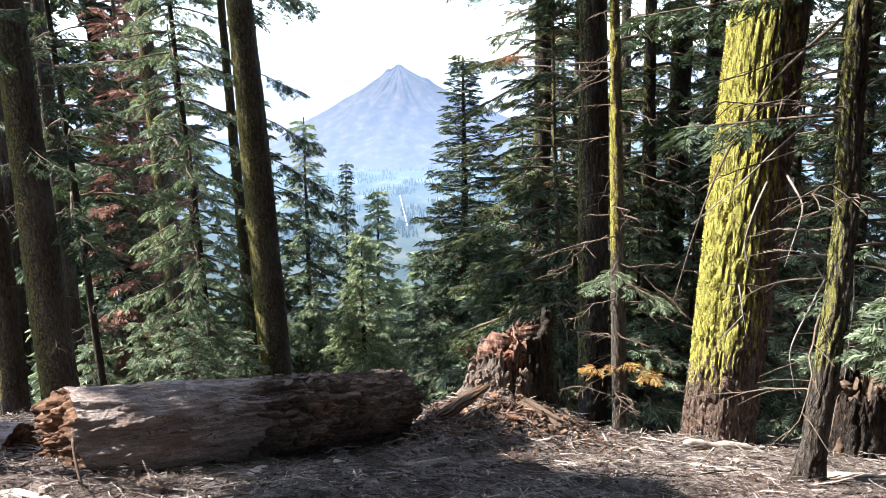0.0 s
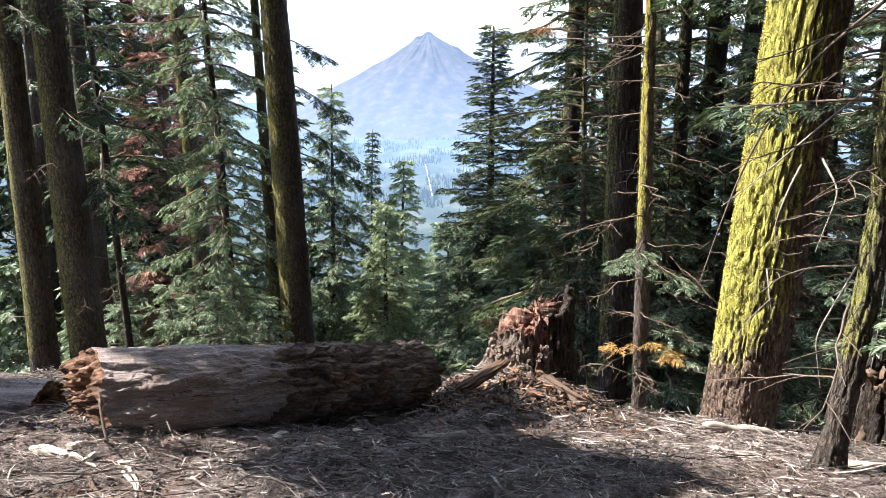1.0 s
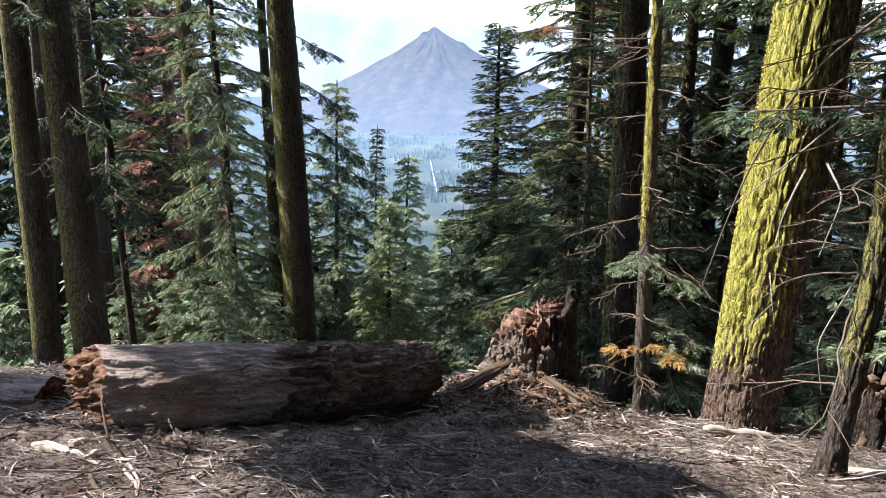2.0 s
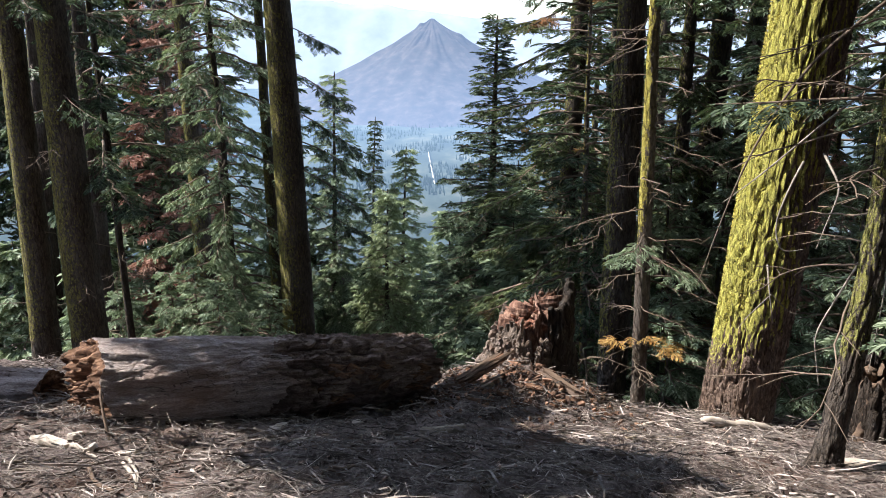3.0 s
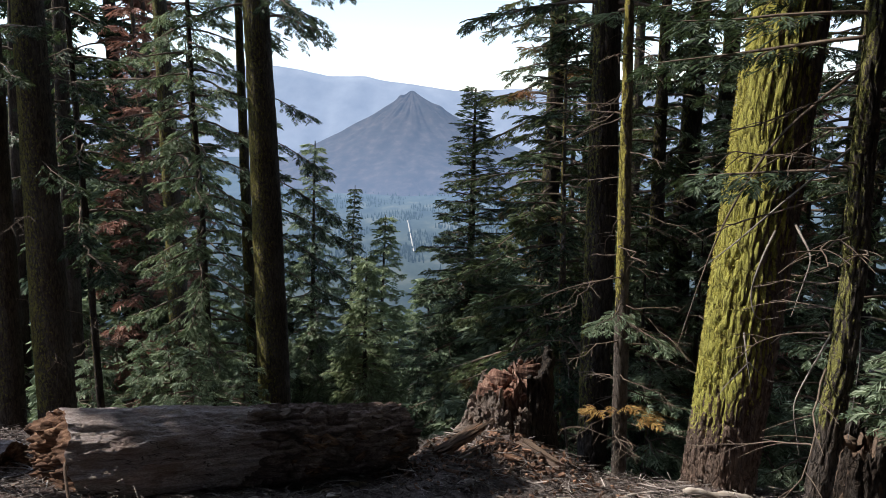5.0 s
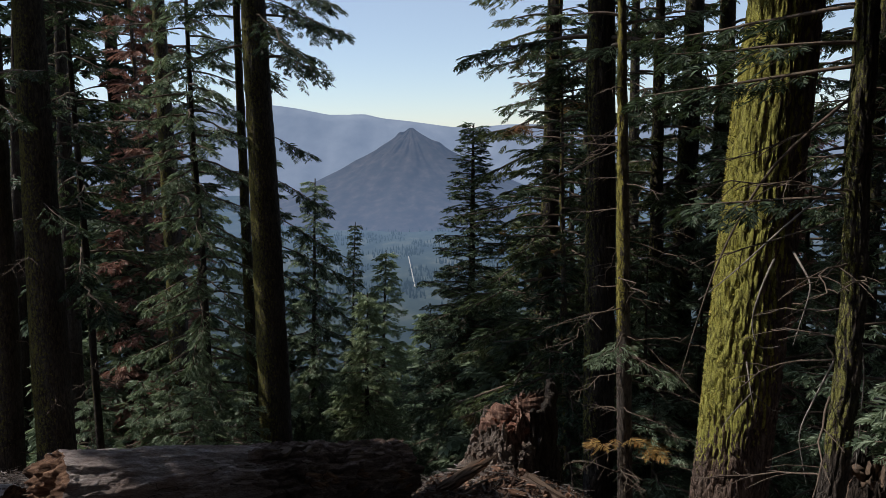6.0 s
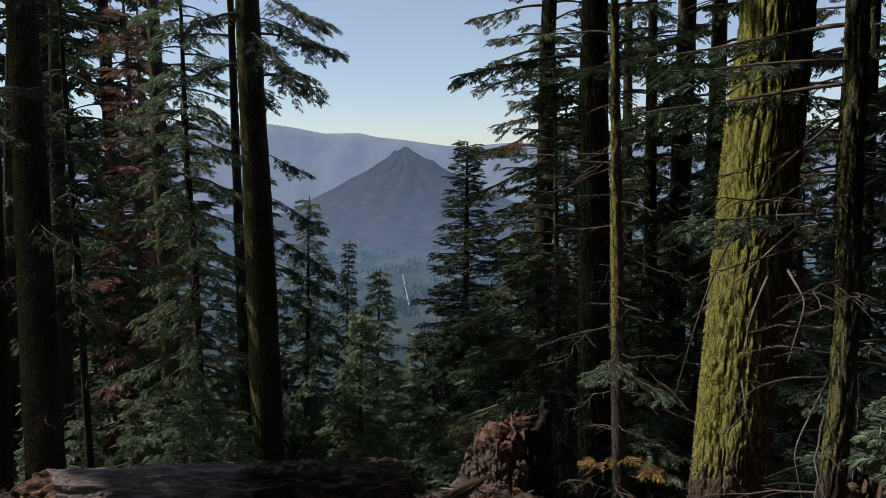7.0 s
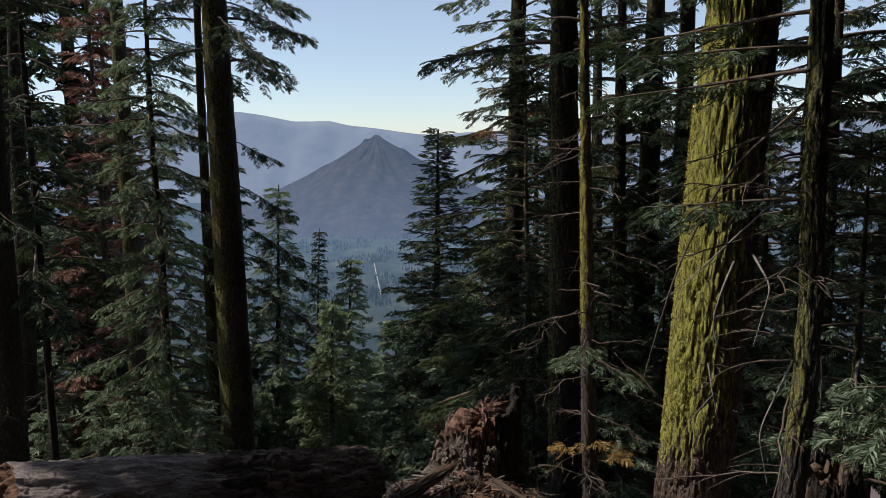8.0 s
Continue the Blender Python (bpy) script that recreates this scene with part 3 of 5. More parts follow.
conifer("fir_tree", stand(-9.9, 23.5), 17, 0.2, (0.05, 0), "dead fir with red-brown needles", 20, 2.5, 16.5, 2.0, 70, NEEDLE_DEAD, lod="far", dead=20, bark=BARK_GREY)
conifer("fir_tree", stand(-8.2, 20.0), 18, 0.1, (0.01, 0), "dead fir with red-brown needles", 21, 2.0, 17.5, 1.4, 110, NEEDLE_DEAD, lod="open", bare=0.3, dead=60, dead_zone=(0.2, 0.9), bark=BARK_GREY)
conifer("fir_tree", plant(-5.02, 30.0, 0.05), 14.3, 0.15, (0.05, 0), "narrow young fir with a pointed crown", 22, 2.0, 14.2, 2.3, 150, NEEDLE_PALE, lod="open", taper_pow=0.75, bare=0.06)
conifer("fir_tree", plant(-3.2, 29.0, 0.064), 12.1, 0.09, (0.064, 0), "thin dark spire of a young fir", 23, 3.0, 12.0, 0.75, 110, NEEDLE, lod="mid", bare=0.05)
conifer("fir_tree", plant(-2.58, 27.0, 0.043), 8.6, 0.12, (0.043, 0), "bright green young fir in sunlight", 24, 0.5, 8.5, 2.0, 105, NEEDLE_YOUNG_SUN, lod="open", bare=0.05)
conifer("fir_tree", plant(-2.02, 29.0, 0.05), 11.0, 0.12, (0.05, 0), "bright green young fir in sunlight", 25, 0.6, 10.9, 1.9, 115, NEEDLE_YOUNG_SUN, lod="open", bare=0.05)
for az, d, h, k in [(-23.5, 27.5, 29, 91), (-27, 26, 29, 92), (-32, 28, 31, 93)]:
    conifer("fir_tree", stand(d * math.sin(radians(az)), d * math.cos(radians(az))), h, 0.3, (0.01, 0), "tall dark forest fir with dense drooping boughs", k, 7.0, h - 0.4, 2.7, 120, NEEDLE, lod="far", sag=0.55, dead=10, group="firs of the wood", taper_pow=0.5)
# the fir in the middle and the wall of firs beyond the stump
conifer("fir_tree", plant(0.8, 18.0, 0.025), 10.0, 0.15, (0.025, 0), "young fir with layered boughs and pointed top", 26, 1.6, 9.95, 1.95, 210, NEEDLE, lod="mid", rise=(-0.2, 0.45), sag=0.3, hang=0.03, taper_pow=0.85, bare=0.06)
conifer("fir_tree", plant(2.04, 14.0, 0.03), 21, 0.2, (0.03, 0), "tall red fir hung with sunlit boughs", 27, 3.2, 20, 2.0, 130, NEEDLE_MIX, lod="mid", bark=BARK_DARK, sag=0.5, hang=0.1)
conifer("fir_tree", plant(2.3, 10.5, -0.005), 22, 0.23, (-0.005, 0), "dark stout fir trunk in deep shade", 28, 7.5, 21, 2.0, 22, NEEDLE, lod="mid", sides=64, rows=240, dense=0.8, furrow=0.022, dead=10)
SLIM = conifer("fir_tree", plant(2.16, 8.6, -0.026), 9, 0.1, (-0.026, 0), "slim fir trunk crusted with yellow lichen", 29, 6.0, 8.9, 0.9, 14, NEEDLE_PALE, lod="near", bark=BARK_SLIM, dead=40, dead_zone=(0.1, 0.7), sides=28, rows=200, furrow=0.012, dense=0.3,
        extra=[(2.75, -140, 0.9, -0.05, 0.1), (2.2, 60, 0.9, -0.1, 0.2), (1.6, 110, 0.8, -0.1, 0.2), (2.5, 150, 0.7, -0.1, 0.2)])
NEEDLE_RUST = needle_material("rusty_dry_needles", (0.2, 0.1, 0.03), (0.5, 0.34, 0.12), through=0.3)
sprig_r = np.random.default_rng(77)
for sz, az, ln in [(1.42, 255, 0.42), (1.38, 100, 0.5), (1.45, 150, 0.45), (1.3, 60, 0.45)]:
    wood, fan = bough(np.array([-0.03 * sz, 0, sz]), radians(az), ln, -0.05, 0.2, sprig_r, 0.006, "near", bare=0.2)
    sv, sq = place_sprays(*fan, "near", sprig_r)
    sprig = part("dry_sprig", mesh_of("dry_sprig", sv, sq), NEEDLE_RUST, SLIM, "rusty dry needle sprig")
conifer("fir_tree", stand(2.16, 12.0), 9.5, 0.075, (-0.024, 0), "slender young fir with dark layered boughs", 30, 1.2, 9.4, 1.35, 105, NEEDLE, lod="mid", bark=BARK_GREY, rise=(-0.2, 0.3), sag=0.25, hang=0.05, taper_pow=0.5)
conifer("fir_tree", plant(4.16, 14.0, -0.008), 16, 0.17, (-0.008, 0), "dark fir trunk among sun-pale boughs", 31, 2.5, 15.5, 2.2, 66, NEEDLE_PALE, lod="mid", dead=16)
conifer("fir_tree", plant(4.98, 15.0, 0.011), 22, 0.26, (0.011, 0), "stout fir trunk in forest shade", 32, 4.0, 21, 2.8, 64, NEEDLE_MIX, lod="mid", dead=14)

conifer("fir_tree", stand(8.6, 18.5), 15, 0.16, (0.0, 0), "dead fir with red-brown needles", 33, 1.5, 14.5, 1.8, 60, NEEDLE_DEAD, lod="far", dead=24, bark=BARK_GREY)
conifer("fir_tree", stand(5.7, 12.8), 9, 0.1, (0.02, 0), "dead fir with red-brown needles", 34, 0.8, 8.8, 1.2, 44, NEEDLE_DEAD, lod="mid", dead=24, bark=BARK_GREY)

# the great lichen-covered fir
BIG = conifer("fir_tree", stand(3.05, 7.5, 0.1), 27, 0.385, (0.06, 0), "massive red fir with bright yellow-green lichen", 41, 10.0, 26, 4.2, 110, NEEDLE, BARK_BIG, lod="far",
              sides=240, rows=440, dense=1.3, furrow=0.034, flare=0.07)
SNAG = conifer("fir_tree", stand(2.83, 5.15, 0.1), 12, 0.095, (0.0, 0.0), "crooked mossy fir with dead hanging twigs", 42, 5.2, 11.5, 1.6, 26, NEEDLE, BARK_SNAG, lod="near",
               sides=80, rows=220, dense=0.7, furrow=0.02, flare=0.75, bend=[(0, 0), (0.75, 0.06), (1.45, 0.12), (2.3, 0.13), (3.1, 0.09), (12, -0.1)], dead=24, dead_zone=(0.06, 0.42),
               extra=[(2.95, -72, 1.15, -0.02, 0.12), (3.85, -62, 1.5, -0.05, 0.1), (4.0, -80, 1.3, 0.05, 0.15), (4.25, -50, 1.6, 0.0, 0.1), (3.7, 60, 1.3, 0.0, 0.2), (3.3, 95, 1.2, -0.1, 0.2)])


def branch(points, radius, parent, label, mat=GREY_TWIG):
    """A dead branch along a bent line."""
    p = np.array(points, float)
    u = np.linspace(0, 1, len(p))
    v = np.linspace(0, 1, 18)
    c = np.stack([np.interp(v, u, p[:, k]) for k in range(3)], -1)
    for _ in range(3):
        c[1:-1] = 0.25 * c[:-2] + 0.5 * c[1:-1] + 0.25 * c[2:]
    c = c - np.array(parent.location)
    return part("dead_branch", mesh_of("dead_branch", *tube(c, radius * (1 - 0.75 * v), 6), True), mat, parent, label)


branch([(3.25, 5.75, 1.75), (2.75, 6.2, 1.14), (2.45, 6.4, 0.35), (2.3, 6.5, -0.3), (2.19, 6.6, -0.9)], 0.014, SNAG, "long dark dead branch", TWIG)
branch([(3.4, 5.9, 1.2), (2.95, 6.2, 0.65), (2.6, 6.5, 0.15), (2.35, 6.6, -0.1)], 0.012, SNAG, "grey dead branch")
branch([(3.3, 7.15, 0.2), (3.0, 6.75, 0.0), (2.88, 6.7, -0.35), (2.97, 6.7, -0.62), (3.2, 6.75, -0.6)], 0.013, BIG, "curved pale dead branch")
branch([(3.45, 7.1, 0.25), (3.4, 6.6, 0.02), (3.25, 6.6, -0.55)], 0.014, BIG, "straight pale dead branch")
branch([(3.02, 7.05, -0.85), (2.98, 6.85, -1.05), (3.06, 6.85, -1.4)], 0.01, BIG, "small bare grey branch")
branch([(3.02, 6.88, -1.1), (2.8, 6.85, -1.32), (2.72, 6.85, -1.45)], 0.006, BIG, "small bare grey branch")
branch([(3.02, 6.88, -1.1), (3.2, 6.85, -1.28), (3.3, 6.85, -1.3)], 0.006, BIG, "small bare grey branch")
branch([(3.15, 5.5, 0.2), (3.22, 5.4, -0.4), (3.2, 5.4, -1.2)], 0.009, SNAG, "pale twig hanging down the trunk")
branch([(3.05, 5.5, -0.3), (2.75, 5.45, -0.9), (2.85, 5.45, -1.35)], 0.009, SNAG, "pale twig hanging down the trunk")

# tufts of wolf lichen standing off the great trunk
r = np.random.default_rng(77)
nt = 6000
tz = 1.15 + 4.3 * r.random(nt)
ta = radians(197) + r.normal(0, 0.62, nt)
keep = (vnoise(np.cos(ta) * 3.2, np.sin(ta) * 3.2, tz * 2.2, 8) + 0.25 * (tz - 1.3) > -0.35) & (tz > 1.15 + 0.3 * r.random(nt))
tz, ta = tz[keep], ta[keep]
rr = 0.385 * (1 - 0.85 * (tz / 27) ** 1.6) - 0.014
out = np.stack([np.cos(ta), np.sin(ta), 0 * ta], -1)
tan = np.stack([-np.sin(ta), np.cos(ta), 0 * ta], -1)
bl = np.stack([0.06 * tz, 0 * tz, tz], -1) + out * rr[:, None]
tufts = []
for k in range(2):
    ln, w = 0.008 + 0.014 * r.random(len(tz)), 0.003 + 0.004 * r.random(len(tz))
    d = out * 0.8 + tan * r.normal(0, 0.6, (len(tz), 1)) + np.array([0, 0, -0.5]) + r.normal(0, 0.35, (len(tz), 3))
    d /= np.linalg.norm(d, axis=1, keepdims=True)
    sd = np.cross(d, r.normal(0, 1, (len(tz), 3)))
    sd /= np.linalg.norm(sd, axis=1, keepdims=True)
    p0 = bl + tan * r.normal(0, 0.012, (len(tz), 1))
    tufts.append(np.stack([p0, p0 + d * ln[:, None] * 0.5 + sd * w[:, None], p0 + d * ln[:, None], p0 + d * ln[:, None] * 0.5 - sd * w[:, None]], 1))
tufts = np.concatenate(tufts).reshape(-1, 3)
LICHEN, n, l, b = material("wolf_lichen", 0.9, 0.15)
geo = n.new("ShaderNodeNewGeometry")
l.new(ramp(n, l, geo.outputs["Random Per Island"], [(0, (0.22, 0.19, 0.05)), (0.6, (0.4, 0.35, 0.09)), (1, (0.5, 0.44, 0.13))]), b.inputs["Base Color"])
tagged(part("lichen", mesh_of("lichen", tufts, np.arange(len(tufts)).reshape(-1, 4)), LICHEN, next(c for c in BIG.children if c.name.startswith("trunk")), "yellow-green wolf lichen tufts"), kind="stuff")

# ---------- fallen log ----------
def cracked_wood(name, stops, cells=5.0, stretch=(0.3, 1, 1)):
    """Weathered wood or bark that has split into scales."""
    m, n, l, b = material(name, 0.9, 0.2)
    grain = noise_node(n, l, 22, 9, 0.78, (0.16, 1, 1))
    stain = noise_node(n, l, 1.7, 4, 0.65)
    split = crackle(n, l, cells, stretch, 0.5, 0.022)
    colour = ramp(n, l, grain, stops)
    colour = mix_colour(n, l, ramp(n, l, stain, [(0.38, grey(0)), (0.66, grey(0.75))]), colour, tuple(0.6 * c for c in stops[0][1]))
    colour = mix_colour(n, l, split, tuple(0.55 * c for c in stops[0][1]), colour)
    l.new(colour, b.inputs["Base Color"])
    bump(n, l, b, maths(n, l, "ADD", maths(n, l, "MULTIPLY", split, 0.8), maths(n, l, "ADD", grain, maths(n, l, "MULTIPLY", noise_node(n, l, 50, 4), 0.35))), 1.0, 0.03)
    return m


m, n, l, b = material("weathered_log", 0.88, 0.2)
grain = noise_node(n, l, 34, 9, 0.75, (0.09, 1, 1))
fine = noise_node(n, l, 150, 4, 0.7, (0.3, 1, 1))
stain = noise_node(n, l, 2.6, 6, 0.7, (0.6, 1, 1))
check = crackle(n, l, 9, (0.13, 1, 1), 0.25, 0.02)
gap = noise_node(n, l, 3.2, 3, 0.6, (0.4, 1, 1))
check = maths(n, l, "MAXIMUM", check, ramp(n, l, gap, [(0.5, grey(1)), (0.58, grey(0))]))
colour = ramp(n, l, grain, [(0.3, (0.2, 0.16, 0.15)), (0.5, (0.44, 0.375, 0.36)), (0.68, (0.62, 0.55, 0.53))])
colour = mix_colour(n, l, ramp(n, l, fine, [(0.4, grey(0.45)), (0.56, grey(0))]), colour, (0.06, 0.042, 0.035))
colour = mix_colour(n, l, ramp(n, l, stain, [(0.42, grey(0)), (0.62, grey(0.7))]), colour, (0.17, 0.11, 0.085))
colour = mix_colour(n, l, check, (0.022, 0.015, 0.012), colour)
l.new(colour, b.inputs["Base Color"])
bump(n, l, b, maths(n, l, "ADD", check, maths(n, l, "ADD", grain, maths(n, l, "MULTIPLY", fine, 0.6))), 1.0, 0.022)
LOG_WOOD = m
OLD_BARK = cracked_wood("old_scaly_bark", [(0.34, (0.07, 0.045, 0.036)), (0.5, (0.22, 0.155, 0.13)), (0.66, (0.42, 0.33, 0.29))], 14.0, (0.7, 1, 1))
LOG_BARK = wood_material("flaking_bark", [(0.3, (0.06, 0.04, 0.032)), (0.6, (0.2, 0.145, 0.115)), (0.8, (0.34, 0.27, 0.23))], 9, (0.4, 1, 1), relief=0.02)
GREY_BARK = cracked_wood("splintered_grey_bark", [(0.3, (0.1, 0.075, 0.06)), (0.5, (0.24, 0.19, 0.16)), (0.7, (0.42, 0.36, 0.32))], 9, (1, 1, 0.35))
STUMP_WOOD = wood_material("crumbling_heartwood", [(0.36, (0.045, 0.022, 0.017)), (0.5, (0.17, 0.09, 0.065)), (0.66, (0.38, 0.25, 0.19))], 22, (1, 1, 0.25), relief=0.04)
ROT = wood_material("red_rotten_wood", [(0.36, (0.04, 0.02, 0.013)), (0.52, (0.15, 0.078, 0.046)), (0.66, (0.29, 0.17, 0.105))], 20, (0.3, 1, 1), relief=0.03)
RED_CRUMB = wood_material("red_crumbly_wood", [(0.36, (0.07, 0.026, 0.018)), (0.52, (0.2, 0.085, 0.055)), (0.66, (0.34, 0.18, 0.125))], 24, (1, 1, 1), relief=0.02)
PALE_WOOD = wood_material("bleached_wood", [(0.3, (0.24, 0.2, 0.165)), (0.55, (0.5, 0.44, 0.38)), (0.8, (0.68, 0.62, 0.56))], 16, (0.12, 1, 1), relief=0.006)
GREY_WOOD = wood_material("grey_stick_wood", [(0.3, (0.12, 0.09, 0.07)), (0.6, (0.3, 0.25, 0.2)), (0.8, (0.42, 0.36, 0.3))], 14, (0.2, 1, 1), relief=0.006)
BROWN_WOOD = wood_material("brown_stick_wood", [(0.3, (0.06, 0.04, 0.03)), (0.7, (0.2, 0.14, 0.1))], 14, (0.2, 1, 1), relief=0.006)


def along(a, b, place=None):
    """A pose whose x runs from a to b, with z as upright as can be."""
    a, b = Vector(a), Vector(b)
    x = (b - a).normalized()
    y = Vector((0, 0, 1)).cross(x).normalized()
    m = Matrix((x, y, x.cross(y))).transposed().to_4x4()
    m.translation = a if place is None else place
    return m


def log_mesh(length, r0, r1, rings, sides, seed, rag=0.12, slant=0.0, lump=0.05, crack=0.02, core=0.26, bark=None):
    s, th = np.linspace(0, 1, rings), np.arange(sides) * 2 * np.pi / sides
    S, TH = np.meshgrid(s, th, indexing="ij")
    c, q = np.cos(TH), np.sin(TH)
    X = S * length
    end0 = rag * (0.4 + fbm(c * 2.2, q * 2.2, 0 * c + 3, 4, seed))
    end1 = rag * 0.8 * fbm(c * 2.2, q * 2.2, 0 * c + 9, 4, seed + 1)
    end0 = end0 - slant * c + 1.3 * slant * np.clip(-0.75 * q - 0.65 * c, 0, 1) ** 2 + 0.9 * slant * np.clip(q, 0, 1) ** 3
    X = X + end0 * np.exp(-S * 9) - end1 * np.exp(-(1 - S) * 9)
    R = r0 + (r1 - r0) * S
    R = R * (1 + lump * fbm(X * 1.1, c * 1.3, q * 1.3, 3, seed + 2)) + 0.012 * fbm(X * 2.5, c * 7, q * 7, 3, seed + 3)
    R = R - crack * (1 - np.clip(np.abs(vnoise(X * 1.2, c * 6, q * 6, seed + 4)) * 9, 0, 1)) - 0.5 * crack * (1 - np.clip(np.abs(vnoise(X * 7, c * 3, q * 3, seed + 5)) * 14, 0, 1))
    flake = fbm(X * 3.4, c * 5.5, q * 5.5, 4, seed + 8)
    R = R + 0.008 * np.tanh(16 * (flake - 0.15)) + 0.007 * np.tanh(20 * (flake + 0.35)) + 0.005 * vnoise(X * 30, c * 26, q * 26, seed + 9)
    if bark is not None:
        edge = S - bark - 0.05 * fbm(c * 3.1, q * 3.1, X * 2.5, 4, seed + 11)
        on = np.clip(edge * 40, 0, 1)
        w1 = 0.06 * fbm(X * 6, c * 4, q * 4, 2, seed + 12)
        net = np.minimum(np.abs(vnoise((X + w1) * 4.5, c * 4 + w1 * 6, q * 4, seed + 13)) * 3.4, np.abs(vnoise((X - w1) * 8, c * 5.5, q * 5.5 + w1 * 6, seed + 14)) * 3.0)
        R = R + on * (0.048 * np.clip(net, 0, 1) ** 0.6 - 0.012 + 0.016 * np.round(2 * vnoise(X * 7, c * 5, q * 5, seed + 15)) / 2)
    v = np.stack([X, R * c, R * q], -1)
    caps0 = [v[0]]
    caps1 = [v[-1]]
    mid0, mid1 = v[0].mean(0), v[-1].mean(0)
    for f in np.linspace(0.97, 0.03, 34):
        g0 = mid0 + (v[0] - mid0) * f
        g0[:, 0] += core * (1 - f) ** 0.6 + (1 - f) ** 0.4 * 0.12 * fbm(g0[:, 1] * 16, g0[:, 2] * 16, 0 * g0[:, 0], 4, seed + 6)
        g1 = mid1 + (v[-1] - mid1) * f
        g1[:, 0] -= 0.15 * (1 - f) + (1 - f) ** 0.5 * 0.05 * fbm(g1[:, 1] * 14, g1[:, 2] * 14, 0 * g1[:, 0], 4, seed + 7)
        caps0.append(g0)
        caps1.append(g1)

    def rings_mesh(vv):
        vv = np.array(vv)
        i = np.arange(vv.shape[0] * sides).reshape(vv.shape[0], sides)
        return vv.reshape(-1, 3), np.stack([i[:-1], np.roll(i, -1, 1)[:-1], np.roll(i, -1, 1)[1:], i[1:]], -1).reshape(-1, 4)

    return rings_mesh(v), rings_mesh(caps0[::-1]), rings_mesh(caps1)


def slab(name, length, width, thick, seed, curl=0.0):
    """An irregular flat piece of bark or wood with broken edges, about 40 triangles."""
    r = np.random.default_rng(seed)
    k = 9
    a = np.sort((np.arange(k) + r.random(k) * 0.7) * 2 * np.pi / k)
    rad = 0.7 + 0.45 * r.random(k)
    x, y = rad * np.cos(a) * length / 2, rad * np.sin(a) * width / 2
    bm = bmesh.new()
    tops = [bm.verts.new((x[i] * 0.93, y[i] * 0.93, thick * (0.5 + 0.3 * r.random()) - curl * y[i] ** 2)) for i in range(k)]
    lows = [bm.verts.new((x[i], y[i], -thick * 0.5 - curl * y[i] ** 2)) for i in range(k)]
    ct = bm.verts.new((0, 0, thick * 0.75))
    for i in range(k):
        j = (i + 1) % k
        bm.faces.new((ct, tops[i], tops[j]))
        bm.faces.new((tops[i], lows[i], lows[j], tops[j]))
    bm.faces.new(lows[::-1])
    me = bpy.data.meshes.new(name)
    bm.to_mesh(me)
    bm.free()
    return me


LOG_A, LOG_B = Vector((-3.22, 5.52, -1.44)), Vector((-0.45, 6.98, -1.91))
log = thing("fallen_log", LOG_A, "large weathered fallen log with flaking bark on the forest floor", "log")
log.matrix_basis = along(LOG_A, LOG_B)
ln = (LOG_B - LOG_A).length
RINGS, SIDES = 420, 210
body, cap0, cap1 = log_mesh(ln, 0.435, 0.29, RINGS, SIDES, 4, rag=0.09, slant=0.1, core=-0.08, crack=0.012, bark=0.5)
body_mesh = mesh_of("log_trunk", *body, True)
body_mesh.materials.append(LOG_WOOD)
body_mesh.materials.append(OLD_BARK)
fs, ft = np.meshgrid(np.arange(RINGS - 1) / (RINGS - 1), np.arange(SIDES) * 2 * np.pi / SIDES, indexing="ij")
clad = fs - 0.505 - 0.05 * fbm(np.cos(ft) * 3.1, np.sin(ft) * 3.1, fs * ln * 2.5, 4, 15) > 0
body_mesh.polygons.foreach_set("material_index", clad.ravel().astype(np.int32))
part("trunk", body_mesh, None, log)
rotten_end = part("broken_end", mesh_of("log_end", *cap0, True), ROT, log, "crumbling orange-brown rotten end")
part("broken_end", mesh_of("log_end", *cap1, True), ROT, log, "dark rotten end")
r = random.Random(6)
plates = [slab("bark_plate", 0.24, 0.1, 0.03, s, 1.2) for s in range(6)]
rot_plates = [slab("rot_plate", 0.3, 0.14, 0.03, 20 + s, 1.2) for s in range(3)]
for i in range(22):
    s = 1 - 0.44 * r.random() ** 1.1
    a = radians(r.uniform(20, 175))              # 90: up, 180: the side towards the hill
    if r.random() < 0.5:
        a = radians(r.uniform(60, 125))
    R = 0.435 - 0.145 * s + 0.016
    m = Matrix.Translation((s * ln, 0, 0)) @ Matrix.Rotation(a - math.pi / 2, 4, "X") @ Matrix.Translation((0, 0, R)) @ Matrix.Rotation(r.gauss(0, 0.5), 4, "Z") @ Matrix.Rotation(r.gauss(0, 0.05), 4, "Y") @ Matrix.Rotation(r.gauss(0, 0.06), 4, "X")
    p = part("bark_plate", plates[i % 6], LOG_BARK, log)
    k = r.uniform(0.3, 0.65)
    p.matrix_basis = m @ Matrix.Diagonal((k, k * r.uniform(0.8, 1.2), r.uniform(0.7, 1.3), 1))
for i in range(46):
    s = r.uniform(0.62, 0.97)
    a = radians(r.uniform(150, 215))
    m = Matrix.Translation((s * ln, 0, 0)) @ Matrix.Rotation(a - math.pi / 2, 4, "X") @ Matrix.Translation((0, 0, 0.44 - 0.145 * s)) @ Matrix.Rotation(r.gauss(0, 0.3), 4, "Z") @ Matrix.Scale(r.uniform(0.4, 0.8), 4)
    p = part("rotten_flake", rot_plates[i % 3], ROT if i % 3 else LOG_BARK, log)
    p.matrix_basis = m

